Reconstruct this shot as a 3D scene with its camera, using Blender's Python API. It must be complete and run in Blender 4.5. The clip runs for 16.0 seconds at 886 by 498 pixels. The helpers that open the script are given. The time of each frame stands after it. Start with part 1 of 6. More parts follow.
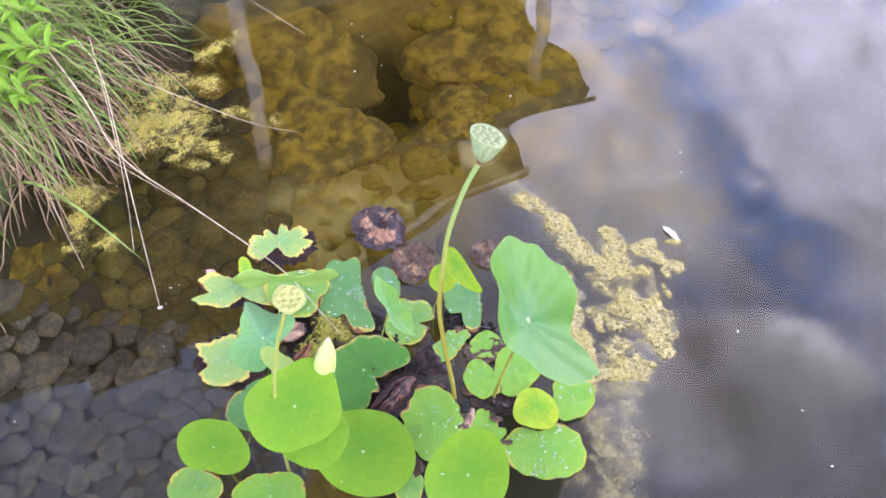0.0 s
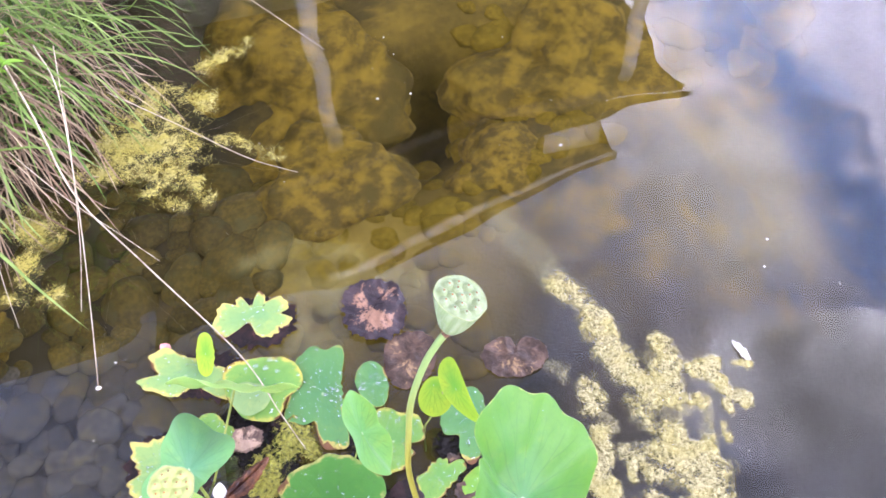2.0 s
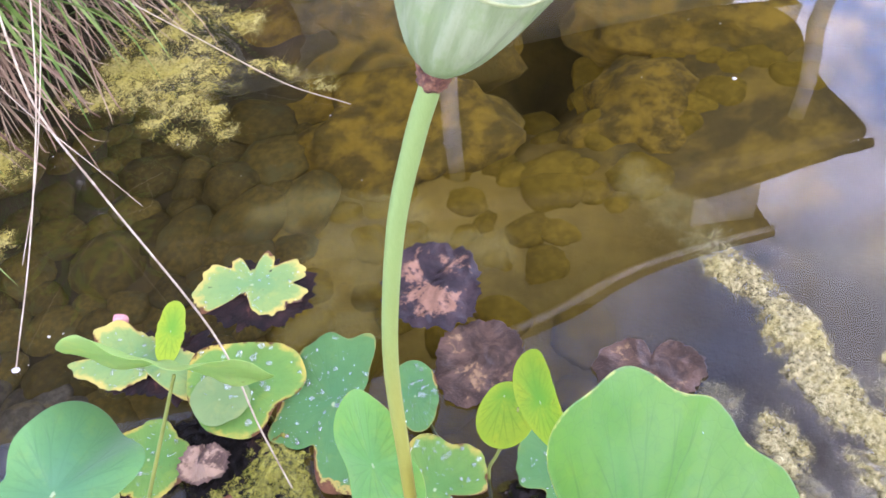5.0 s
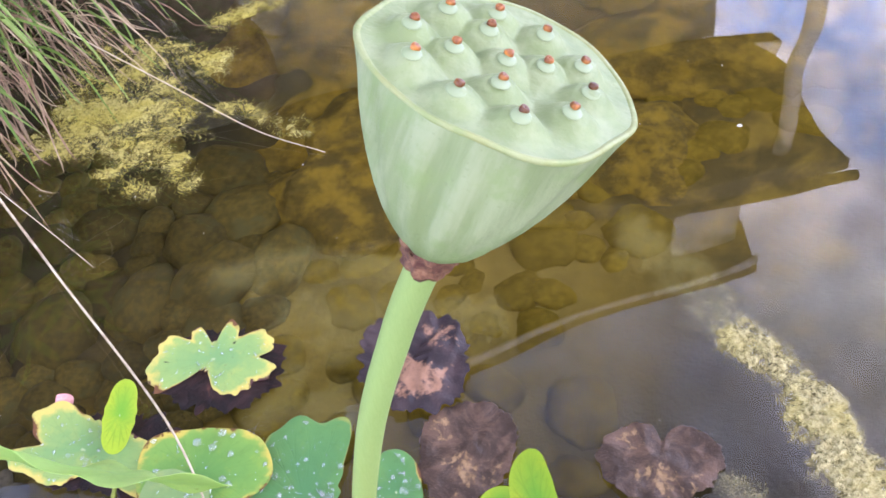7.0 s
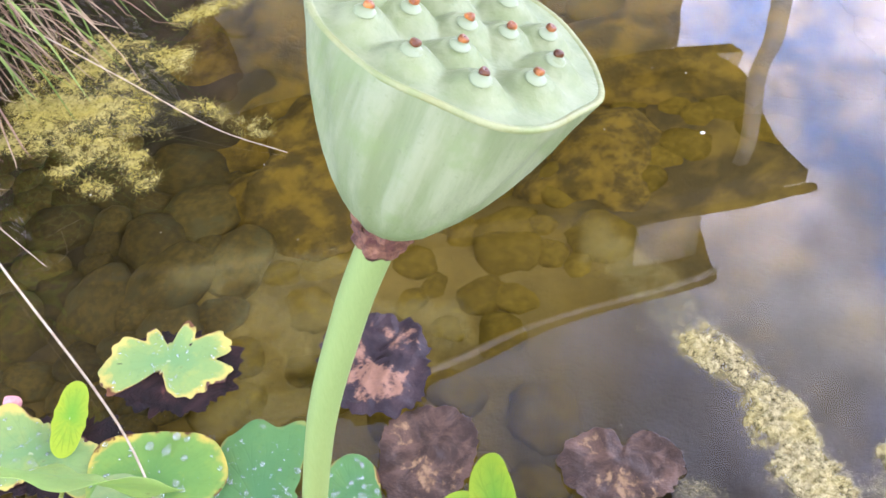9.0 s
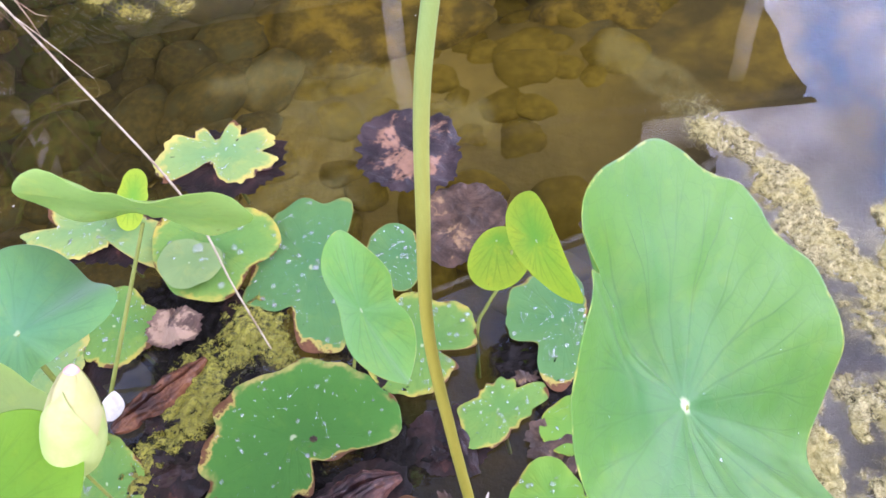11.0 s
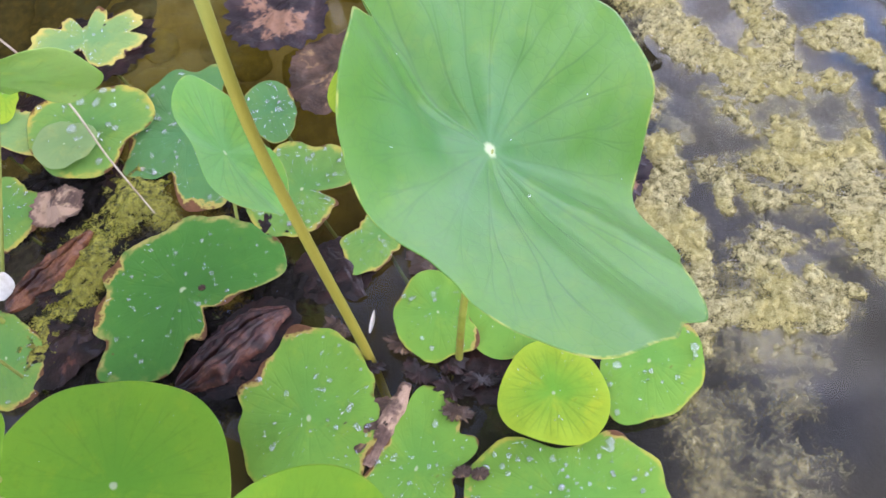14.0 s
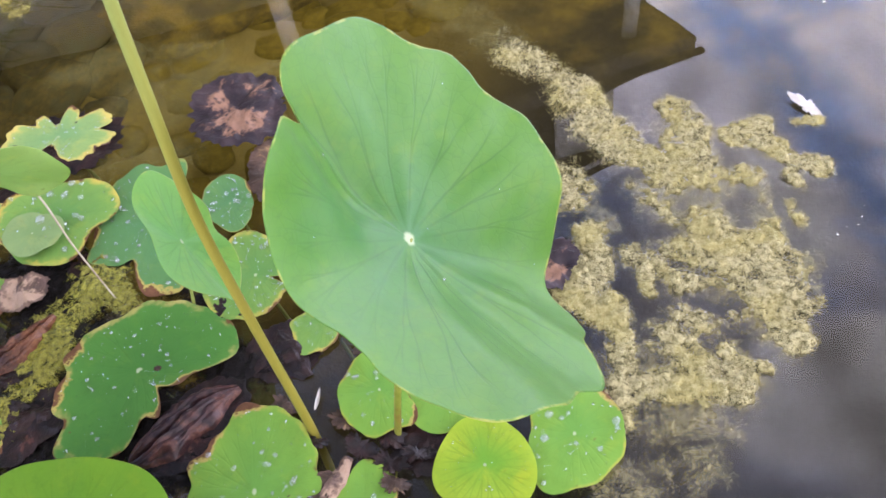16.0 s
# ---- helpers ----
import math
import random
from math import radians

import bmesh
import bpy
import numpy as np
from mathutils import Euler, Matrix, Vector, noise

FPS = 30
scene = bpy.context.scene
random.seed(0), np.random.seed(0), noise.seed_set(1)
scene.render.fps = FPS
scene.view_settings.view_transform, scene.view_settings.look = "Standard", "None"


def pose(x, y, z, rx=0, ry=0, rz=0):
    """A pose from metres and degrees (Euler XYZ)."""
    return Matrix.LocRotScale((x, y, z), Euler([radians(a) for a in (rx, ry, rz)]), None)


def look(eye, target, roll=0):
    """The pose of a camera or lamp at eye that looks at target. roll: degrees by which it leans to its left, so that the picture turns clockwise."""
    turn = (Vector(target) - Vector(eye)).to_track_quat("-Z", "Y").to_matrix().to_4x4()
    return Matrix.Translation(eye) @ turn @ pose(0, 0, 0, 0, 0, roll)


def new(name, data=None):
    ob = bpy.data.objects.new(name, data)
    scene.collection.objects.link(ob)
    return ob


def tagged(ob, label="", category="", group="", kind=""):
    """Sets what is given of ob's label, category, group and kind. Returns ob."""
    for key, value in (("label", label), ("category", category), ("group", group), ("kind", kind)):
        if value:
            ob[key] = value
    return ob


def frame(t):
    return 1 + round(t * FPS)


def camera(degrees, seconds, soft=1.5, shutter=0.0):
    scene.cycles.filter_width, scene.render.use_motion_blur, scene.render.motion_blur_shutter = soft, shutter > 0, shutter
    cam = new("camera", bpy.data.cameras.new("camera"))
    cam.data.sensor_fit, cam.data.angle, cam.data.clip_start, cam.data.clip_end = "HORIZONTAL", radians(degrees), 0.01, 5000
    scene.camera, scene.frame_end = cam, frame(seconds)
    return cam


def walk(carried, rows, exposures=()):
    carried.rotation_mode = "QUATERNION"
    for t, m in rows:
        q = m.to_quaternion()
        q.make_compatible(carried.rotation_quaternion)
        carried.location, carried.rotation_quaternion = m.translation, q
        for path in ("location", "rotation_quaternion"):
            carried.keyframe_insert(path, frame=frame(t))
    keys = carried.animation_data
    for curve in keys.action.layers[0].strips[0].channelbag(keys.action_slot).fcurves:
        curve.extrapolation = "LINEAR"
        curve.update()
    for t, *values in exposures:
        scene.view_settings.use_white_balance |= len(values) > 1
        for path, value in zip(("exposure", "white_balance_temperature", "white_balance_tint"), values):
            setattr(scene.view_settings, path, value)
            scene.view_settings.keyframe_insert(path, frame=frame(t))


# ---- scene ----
cam = camera(54.0, 16.0, 1.6)
PATH = [
    (0, (0.187, 0.138, 2.045), (0.096, 1.354, 0.46), 1.1),
    (0.5, (0.361, 0.186, 2.045), (0.213, 1.465, 0.515), -2.2),
    (1, (0.379, 0.364, 1.984), (0.203, 1.596, 0.418), -4.2),
    (1.5, (0.293, 0.653, 1.883), (0.04, 1.815, 0.275), -4.2),
    (2, (0.298, 0.724, 1.83), (0.027, 1.842, 0.194), -1.3),
    (2.5, (0.361, 0.779, 1.7), (-0.004, 1.842, 0.046), -4.2),
    (3, (0.385, 0.805, 1.457), (-0.048, 1.842, -0.197), -6.9),
    (3.5, (0.386, 0.842, 1.195), (-0.156, 1.88, -0.427), -10.0),
    (4, (0.364, 0.865, 1.09), (-0.217, 1.947, -0.488), -9.3),
    (4.5, (0.34, 0.923, 1.072), (-0.266, 2.032, -0.478), -9.9),
    (4.7, (0.324, 0.956, 1.083), (-0.29, 2.093, -0.444), -9.6),
    (6.8, (0.233, 1.122, 1.021), (-0.346, 2.359, -0.44), -7.4),
    (7, (0.239, 1.128, 1.021), (-0.343, 2.352, -0.45), -7.5),
    (7.5, (0.237, 1.143, 1.012), (-0.317, 2.386, -0.453), -6.1),
    (8, (0.229, 1.147, 1.011), (-0.31, 2.402, -0.45), -4.6),
    (8.2, (0.226, 1.15, 1.008), (-0.296, 2.402, -0.461), -4.5),
    (10.3, (0.265, 1.001, 1.003), (-0.239, 2.278, -0.451), -4.0),
    (10.5, (0.264, 0.968, 0.987), (-0.236, 2.222, -0.488), -4.2),
    (11, (0.261, 0.907, 0.95), (-0.209, 2.051, -0.622), -5.4),
    (11.5, (0.281, 0.879, 0.925), (-0.174, 1.909, -0.728), -7.7),
    (12, (0.296, 0.854, 0.92), (-0.146, 1.813, -0.778), -10.3),
    (12.5, (0.32, 0.827, 0.944), (-0.122, 1.788, -0.754), -12.9),
    (13, (0.357, 0.836, 0.931), (-0.079, 1.804, -0.764), -15.3),
    (13.5, (0.393, 0.84, 0.892), (-0.014, 1.849, -0.786), -13.4),
    (14, (0.404, 0.831, 0.884), (0.017, 1.857, -0.789), -11.9),
    (14.5, (0.423, 0.802, 0.922), (0.04, 1.866, -0.727), -10.9),
    (15, (0.448, 0.779, 0.974), (0.092, 1.899, -0.644), -9.1),
    (15.5, (0.453, 0.785, 0.956), (0.103, 1.96, -0.624), -8.3),
    (16, (0.465, 0.793, 0.94), (0.109, 1.99, -0.623), -8.8),
]
walk(cam, [(t, look(eye, target, roll)) for t, eye, target, roll in PATH], exposures=[(t, e, k, g) for t, e, k, g in ((0, -0.14, 6600, 21), (0.5, -0.06, 6550, 22), (1.5, 0.05, 6350, 24), (2.5, 0.16, 6350, 25), (3.5, 0.02, 6300, 27), (4.7, -0.25, 6200, 27), (7, -0.27, 6450, 22), (8.2, -0.27, 6450, 22), (10.5, 0.03, 6450, 28), (11, -0.24, 6350, 27), (12, -0.54, 6550, 20), (13, -0.54, 6400, 17), (14.5, -0.54, 6700, 19), (16, -0.56, 6800, 20))])

# ---------------------------------------------------------------- world, sun
SUN_ELEV, SUN_ROT = 52.0, 214.0
SUN_DIR = Vector((math.sin(radians(SUN_ROT)) * math.cos(radians(SUN_ELEV)), math.cos(radians(SUN_ROT)) * math.cos(radians(SUN_ELEV)), math.sin(radians(SUN_ELEV))))
CLOUD_GREY, CLOUD_WHITE, CLOUD_WARM = (22.0, 22.2, 25.5), (28, 28.5, 36), (20.6, 21.2, 22.6)
world = bpy.data.worlds.new("sky")
scene.world = world
world.use_nodes = True
wt = world.node_tree
wt.nodes.clear()


wnode = wt.nodes.new
w_out, w_bg = wnode("ShaderNodeOutputWorld"), wnode("ShaderNodeBackground")
w_sky = wnode("ShaderNodeTexSky")
w_sky.sky_type, w_sky.sun_disc = "NISHITA", False
w_sky.sun_elevation, w_sky.sun_rotation = radians(SUN_ELEV), radians(SUN_ROT)
wl = wt.links.new


def w_math(op, x, y=0.0, z=0.0):
    node = wnode("ShaderNodeMath")
    node.operation = op
    for i, v in enumerate((x, y, z)):
        if isinstance(v, bpy.types.NodeSocket):
            wl(v, node.inputs[i])
        else:
            node.inputs[i].default_value = v
    return node.outputs[0]


def w_cloud(scale, detail, rough, warp=0.0):
    node = wnode("ShaderNodeTexNoise")
    wl(w_uv.outputs[0], node.inputs["Vector"])
    node.inputs["Scale"].default_value, node.inputs["Detail"].default_value = scale, detail
    node.inputs["Roughness"].default_value, node.inputs["Distortion"].default_value = rough, warp
    return node.outputs["Fac"]


def w_step(v, lo, hi):
    node = wnode("ShaderNodeMapRange")
    node.interpolation_type = "SMOOTHSTEP"
    wl(v, node.inputs["Value"])
    node.inputs["From Min"].default_value, node.inputs["From Max"].default_value = lo, hi
    return node.outputs["Result"]


def w_blend(f, x, y):
    node = wnode("ShaderNodeMix")
    node.data_type = "RGBA"
    wl(f, node.inputs["Factor"])
    for socket, v in ((node.inputs[6], x), (node.inputs[7], y)):
        if isinstance(v, bpy.types.NodeSocket):
            wl(v, socket)
        else:
            socket.default_value = (*v, 1)
    return node.outputs[2]


# the clouds lie in a flat layer: a direction meets it at (x / z, y / z)
w_co, w_dir, w_uv = wnode("ShaderNodeTexCoord"), wnode("ShaderNodeSeparateXYZ"), wnode("ShaderNodeCombineXYZ")
wl(w_co.outputs["Generated"], w_dir.inputs[0])
w_high = w_math("MAXIMUM", w_dir.outputs["Z"], 0.12)
w_u, w_v = w_math("DIVIDE", w_dir.outputs["X"], w_high), w_math("DIVIDE", w_dir.outputs["Y"], w_high)
wl(w_u, w_uv.inputs[0])
wl(w_v, w_uv.inputs[1])
w_big, w_fine = w_cloud(2.6, 7, 0.55, 0.3), w_cloud(6.5, 7, 0.6, 0.4)
# a rift of blue between two banks of cloud, and smaller gaps
w_off = w_math("SUBTRACT", w_u, w_math("MULTIPLY_ADD", w_v, -0.46, 0.82))
w_off = w_math("ABSOLUTE", w_math("ADD", w_off, w_math("MULTIPLY", w_math("SUBTRACT", w_fine, 0.5), 0.36)))
w_gap = w_math("MAXIMUM", w_step(w_off, 0.100, 0.010), w_math("MULTIPLY", w_step(w_big, 0.54, 0.40), 0.9))
w_open = w_math("MULTIPLY", w_step(w_math("ADD", w_u, w_math("MULTIPLY", w_math("SUBTRACT", w_big, 0.5), 0.6)), 0.18, -0.04), w_step(w_v, 1.08, 0.84))
w_gap = w_math("MAXIMUM", w_gap, w_math("MULTIPLY", w_open, 0.92))
w_gap = w_math("MULTIPLY", w_gap, w_math("SUBTRACT", 1.0, w_math("MULTIPLY", w_math("MULTIPLY", w_step(w_u, 0.06, 0.20), w_step(w_math("ADD", w_v, w_math("MULTIPLY", w_math("SUBTRACT", w_fine, 0.5), 0.5)), 0.82, 0.66)), 0.85)))


def w_puff(u, v, ru, rv, soft):
    """A bank of cloud round (u, v) with a billowing edge."""
    du = w_math("MULTIPLY", w_math("SUBTRACT", w_math("ADD", w_u, w_math("MULTIPLY", w_math("SUBTRACT", w_fine, 0.5), 0.16)), u), 1 / ru)
    dv = w_math("MULTIPLY", w_math("SUBTRACT", w_math("ADD", w_v, w_math("MULTIPLY", w_math("SUBTRACT", w_big, 0.5), 0.22)), v), 1 / rv)
    return w_step(w_math("SQRT", w_math("ADD", w_math("MULTIPLY", du, du), w_math("MULTIPLY", dv, dv))), 1.0 + soft, 1.0 - soft)


w_low_bank = w_math("MAXIMUM", w_puff(0.41, 0.60, 0.11, 0.085, 0.22), w_math("MULTIPLY", w_puff(0.30, 0.55, 0.13, 0.10, 0.35), 0.8))
w_mid_bank = w_puff(0.205, 0.85, 0.135, 0.16, 0.35)
w_high_bank = w_puff(0.62, 1.22, 0.17, 0.26, 0.3)
w_banks = w_math("MAXIMUM", w_low_bank, w_math("MAXIMUM", w_mid_bank, w_high_bank))
w_blue = w_math("MAXIMUM", w_puff(0.22, 0.42, 0.10, 0.06, 0.4), w_puff(0.58, 0.52, 0.10, 0.12, 0.4))
w_gap = w_math("MULTIPLY", w_math("MAXIMUM", w_gap, w_math("MULTIPLY", w_blue, 0.45)), w_math("MULTIPLY_ADD", w_banks, -0.9, 1.0))
w_small = w_cloud(13.0, 6, 0.62, 0.8)
w_tone = w_blend(w_step(w_math("ADD", w_math("MULTIPLY", w_fine, 0.8), w_math("MULTIPLY", w_v, 0.22)), 0.44, 0.70), CLOUD_GREY, CLOUD_WHITE)
w_deep = wnode("ShaderNodeVectorMath")
w_deep.operation = "MULTIPLY"
w_deep.inputs[1].default_value = (9.3, 9.2, 10.3)
wl(w_sky.outputs["Color"], w_deep.inputs[0])
w_tone = w_blend(w_math("MULTIPLY", w_math("MAXIMUM", w_low_bank, w_mid_bank), 0.8), w_tone, CLOUD_WARM)
w_mix = w_blend(w_gap, w_tone, w_deep.outputs["Vector"])
# a hazy sky, brighter towards the horizon than overhead
w_low, w_gain, w_lit = wnode("ShaderNodeMapRange"), wnode("ShaderNodeMath"), wnode("ShaderNodeVectorMath")
w_low.interpolation_type = "SMOOTHSTEP"
w_low.inputs["From Min"].default_value, w_low.inputs["From Max"].default_value = 0.98, 0.45
w_gain.operation, w_lit.operation = "MULTIPLY_ADD", "SCALE"
w_gain.inputs[1].default_value, w_gain.inputs[2].default_value = 2.0, 0.62
wl(w_dir.outputs["Z"], w_low.inputs["Value"])
wl(w_low.outputs["Result"], w_gain.inputs[0])
wl(w_mix, w_lit.inputs[0])
wl(w_math("MULTIPLY", w_math("MULTIPLY", w_gain.outputs[0], w_math("MULTIPLY_ADD", w_math("SUBTRACT", w_small, 0.5), 1.9, 1.0)), w_math("MULTIPLY", w_math("MULTIPLY_ADD", w_math("MULTIPLY", w_step(w_v, 0.64, 0.40), w_step(w_u, 0.16, 0.02)), -0.36, w_math("MULTIPLY_ADD", w_open, -0.26, 1.0)), w_math("MULTIPLY_ADD", w_math("MULTIPLY", w_low_bank, w_step(w_fine, 0.30, 0.68)), 1.55, w_math("MULTIPLY_ADD", w_mid_bank, 0.35, 1.0)))), w_lit.inputs["Scale"])
wl(w_lit.outputs["Vector"], w_bg.inputs["Color"])
wl(w_bg.outputs["Background"], w_out.inputs["Surface"])
w_bg.inputs["Strength"].default_value = 0.1

sun = new("sun", bpy.data.lights.new("sun", "SUN"))
sun.data.energy, sun.data.angle, sun.data.color = 0.6, radians(20), (1.0, 0.96, 0.9)
sun.matrix_world = look(SUN_DIR * 30, (0, 0, 0))


# ---------------------------------------------------------------- materials
class Nodes:
    """A node material under construction."""

    def __init__(self, name):
        self.mat = bpy.data.materials.new(name)
        self.mat.use_nodes = True
        self.t = self.mat.node_tree
        self.t.nodes.clear()
        self.out = self.t.nodes.new("ShaderNodeOutputMaterial")

    def n(self, kind):
        return self.t.nodes.new(kind)

    def put(self, socket, value):
        if isinstance(value, bpy.types.NodeSocket):
            self.t.links.new(value, socket)
        elif isinstance(value, tuple) and len(value) == 3 and socket.type == "RGBA":
            socket.default_value = (*value, 1)
        else:
            socket.default_value = value

    def math(self, op, a, b=0.0, c=0.0):
        node = self.n("ShaderNodeMath")
        node.operation = op
        for i, v in enumerate((a, b, c)):
            self.put(node.inputs[i], v)
        return node.outputs[0]

    def mix(self, f, a, b):
        node = self.n("ShaderNodeMix")
        node.data_type = "RGBA"
        self.put(node.inputs["Factor"], f)
        self.put(node.inputs[6], a)
        self.put(node.inputs[7], b)
        return node.outputs[2]

    def noise(self, scale, detail=4, rough=0.55, vector=None, distortion=0.0):
        node = self.n("ShaderNodeTexNoise")
        self.put(node.inputs["Scale"], scale)
        self.put(node.inputs["Detail"], detail)
        self.put(node.inputs["Roughness"], rough)
        self.put(node.inputs["Distortion"], distortion)
        if vector is not None:
            self.put(node.inputs["Vector"], vector)
        return node.outputs["Fac"]

    def step(self, v, lo, hi):
        node = self.n("ShaderNodeMapRange")
        node.interpolation_type = "SMOOTHSTEP"
        self.put(node.inputs["Value"], v)
        self.put(node.inputs["From Min"], lo)
        self.put(node.inputs["From Max"], hi)
        return node.outputs["Result"]

    def object_co(self):
        return self.n("ShaderNodeTexCoord").outputs["Object"]

    def world_co(self):
        return self.n("ShaderNodeNewGeometry").outputs["Position"]

    def bump(self, height, strength=0.3, distance=0.002):
        node = self.n("ShaderNodeBump")
        self.put(node.inputs["Height"], height)
        self.put(node.inputs["Strength"], strength)
        self.put(node.inputs["Distance"], distance)
        return node.outputs["Normal"]

    def principled(self, color, rough=0.6, normal=None, **more):
        node = self.n("ShaderNodeBsdfPrincipled")
        self.put(node.inputs["Base Color"], color)
        self.put(node.inputs["Roughness"], rough)
        if normal is not None:
            self.put(node.inputs["Normal"], normal)
        for key, value in more.items():
            self.put(node.inputs[key.replace("_", " ")], value)
        return node.outputs["BSDF"]

    def done(self, shader):
        self.t.links.new(shader, self.out.inputs["Surface"])
        return self.mat


def leaf_material(name, inner, outer, margin=None, width=0.1, dry=(0.16, 0.07, 0.03), dry_at=1.2, veins=0.35, rough=0.5,
                  wax=0.0, spots=0.0, glow=0.25, eye=True, gloss=0.18, gate=(0.44, 0.64)):
    m = Nodes(name)
    co = m.object_co()
    rim_node = m.n("ShaderNodeAttribute")
    rim_node.attribute_name = "rim"
    rim = rim_node.outputs["Fac"]
    broad, fine = m.noise(14, 4, 0.6, co), m.noise(90, 5, 0.6, co)
    ragged = m.noise(38, 4, 0.65, co)
    sep = m.n("ShaderNodeSeparateXYZ")
    m.put(sep.inputs[0], co)
    turn = m.math("ARCTAN2", sep.outputs["Y"], sep.outputs["X"])
    turn = m.math("ADD", turn, m.math("MULTIPLY", m.math("SUBTRACT", m.noise(9, 2, 0.5, co), 0.5), 0.18))
    out = m.n("ShaderNodeVectorMath")
    out.operation = "LENGTH"
    m.put(out.inputs[0], co)
    far = out.outputs["Value"]

    # main veins run out from the middle and fork twice on their way to the rim
    gap = 2 * math.pi / 20
    late = m.math("MULTIPLY", m.math("SUBTRACT", m.noise(7, 2, 0.5, co), 0.5), 0.5)
    fold = m.math("ABSOLUTE", m.math("SUBTRACT", m.math("FRACT", m.math("ADD", m.math("DIVIDE", turn, gap), 10.5)), 0.5))
    fork = m.math("ABSOLUTE", m.math("SUBTRACT", fold, m.math("MULTIPLY", m.step(m.math("ADD", rim, late), 0.34, 1.0), 0.26)))
    fork = m.math("ABSOLUTE", m.math("SUBTRACT", fork, m.math("MULTIPLY", m.step(m.math("SUBTRACT", rim, late), 0.62, 1.15), 0.15)))
    width_here = m.math("MULTIPLY_ADD", rim, -0.0009, 0.0022)
    vein = m.step(m.math("DIVIDE", m.math("MULTIPLY", m.math("MULTIPLY", fork, gap), far), width_here), 1.0, 0.1)
    vein = m.math("MULTIPLY", vein, m.math("MULTIPLY", m.step(rim, 1.0, 0.72), m.step(far, 0.004, 0.03)))
    vein = m.math("MULTIPLY", vein, m.math("MULTIPLY_ADD", m.step(m.noise(17, 3, 0.6, co), 0.35, 0.65), 0.6, 0.4))
    cells = m.n("ShaderNodeTexVoronoi")
    cells.feature = "DISTANCE_TO_EDGE"
    m.put(cells.inputs["Vector"], co)
    m.put(cells.inputs["Scale"], 75.0)
    net = m.math("MULTIPLY", m.step(cells.outputs["Distance"], 0.07, 0.0), 0.28)
    vein = m.math("MAXIMUM", vein, net)
    tint = m.math("ADD", m.math("MULTIPLY", rim, 0.75), m.math("SUBTRACT", m.math("MULTIPLY", broad, 1.1), 0.45))
    tint = m.step(tint, 0.0, 1.0)
    color = m.mix(tint, inner, outer)
    line = tuple(c * 0.5 for c in inner)
    color = m.mix(m.math("MULTIPLY", vein, veins), color, line)
    dull = tuple(c * 0.62 for c in inner)
    color = m.mix(m.math("MULTIPLY", m.step(fine, 0.50, 0.75), 0.22), color, dull)
    mottle = m.noise(34, 5, 0.65, co)
    color = m.mix(m.math("MULTIPLY", m.step(mottle, 0.5, 0.72), 0.24), color, tuple(min(1, c * k) for c, k in zip(outer, (1.9, 1.25, 0.8))))
    edge = m.math("ADD", rim, m.math("MULTIPLY", m.math("SUBTRACT", ragged, 0.5), min(0.5, width * 5)))
    if margin:
        sick = m.step(m.noise(13, 4, 0.65, co), *gate)
        band = m.math("MULTIPLY", m.step(edge, 1.0 - width * 1.7, 1.0 - width * 0.4), sick)
        color = m.mix(m.math("MAXIMUM", band, m.math("MULTIPLY", m.step(rim, 0.984, 0.990), m.math("MULTIPLY", m.step(ragged, 0.50, 0.64), 0.7))), color, margin)
    color = m.mix(m.step(m.math("ADD", edge, m.math("MULTIPLY", m.math("SUBTRACT", m.noise(19, 3, 0.6, co), 0.5), 0.22)), dry_at - 0.04, dry_at + 0.01), color, dry)
    scorch_node = m.n("ShaderNodeAttribute")
    scorch_node.attribute_name = "scorch"
    scorch = m.math("ADD", scorch_node.outputs["Fac"], m.math("MULTIPLY_ADD", m.math("SUBTRACT", m.noise(24, 5, 0.75, co), 0.5), 2.2, -0.12))
    scorched = m.step(scorch_node.outputs["Fac"], 0.02, 0.15)
    color = m.mix(m.math("MULTIPLY", m.step(scorch, 0.22, 0.40), scorched), color, (0.46, 0.38, 0.10))
    color = m.mix(m.math("MULTIPLY", m.step(scorch, 0.46, 0.58), scorched), color, m.mix(fine, (0.06, 0.026, 0.014), (0.26, 0.12, 0.06)))
    if spots:
        color = m.mix(m.math("MULTIPLY", m.step(m.noise(60, 2, 0.5, co), 0.72, 0.76), spots), color, dry)
    if eye:
        color = m.mix(m.step(rim, 0.045, 0.02), color, (0.45, 0.55, 0.3))
    relief = m.math("ADD", m.math("MULTIPLY", vein, -0.35), m.math("MULTIPLY", fine, 0.35))
    normal = m.bump(relief, 0.35, 0.0016)
    body = m.principled(color, m.math("ADD", rough - 0.1, m.math("MULTIPLY", broad, 0.25)), normal,
                        Sheen_Weight=wax, Sheen_Roughness=0.5, Sheen_Tint=(0.75, 0.9, 1.0), Specular_IOR_Level=gloss)
    thin = m.n("ShaderNodeBsdfTranslucent")
    m.put(thin.inputs["Color"], m.mix(0.5, color, (0.2, 0.4, 0.02)))
    both = m.n("ShaderNodeMixShader")
    m.put(both.inputs[0], glow)
    m.put(both.inputs[1], body)
    m.put(both.inputs[2], thin.outputs[0])
    return m.done(both.outputs[0])


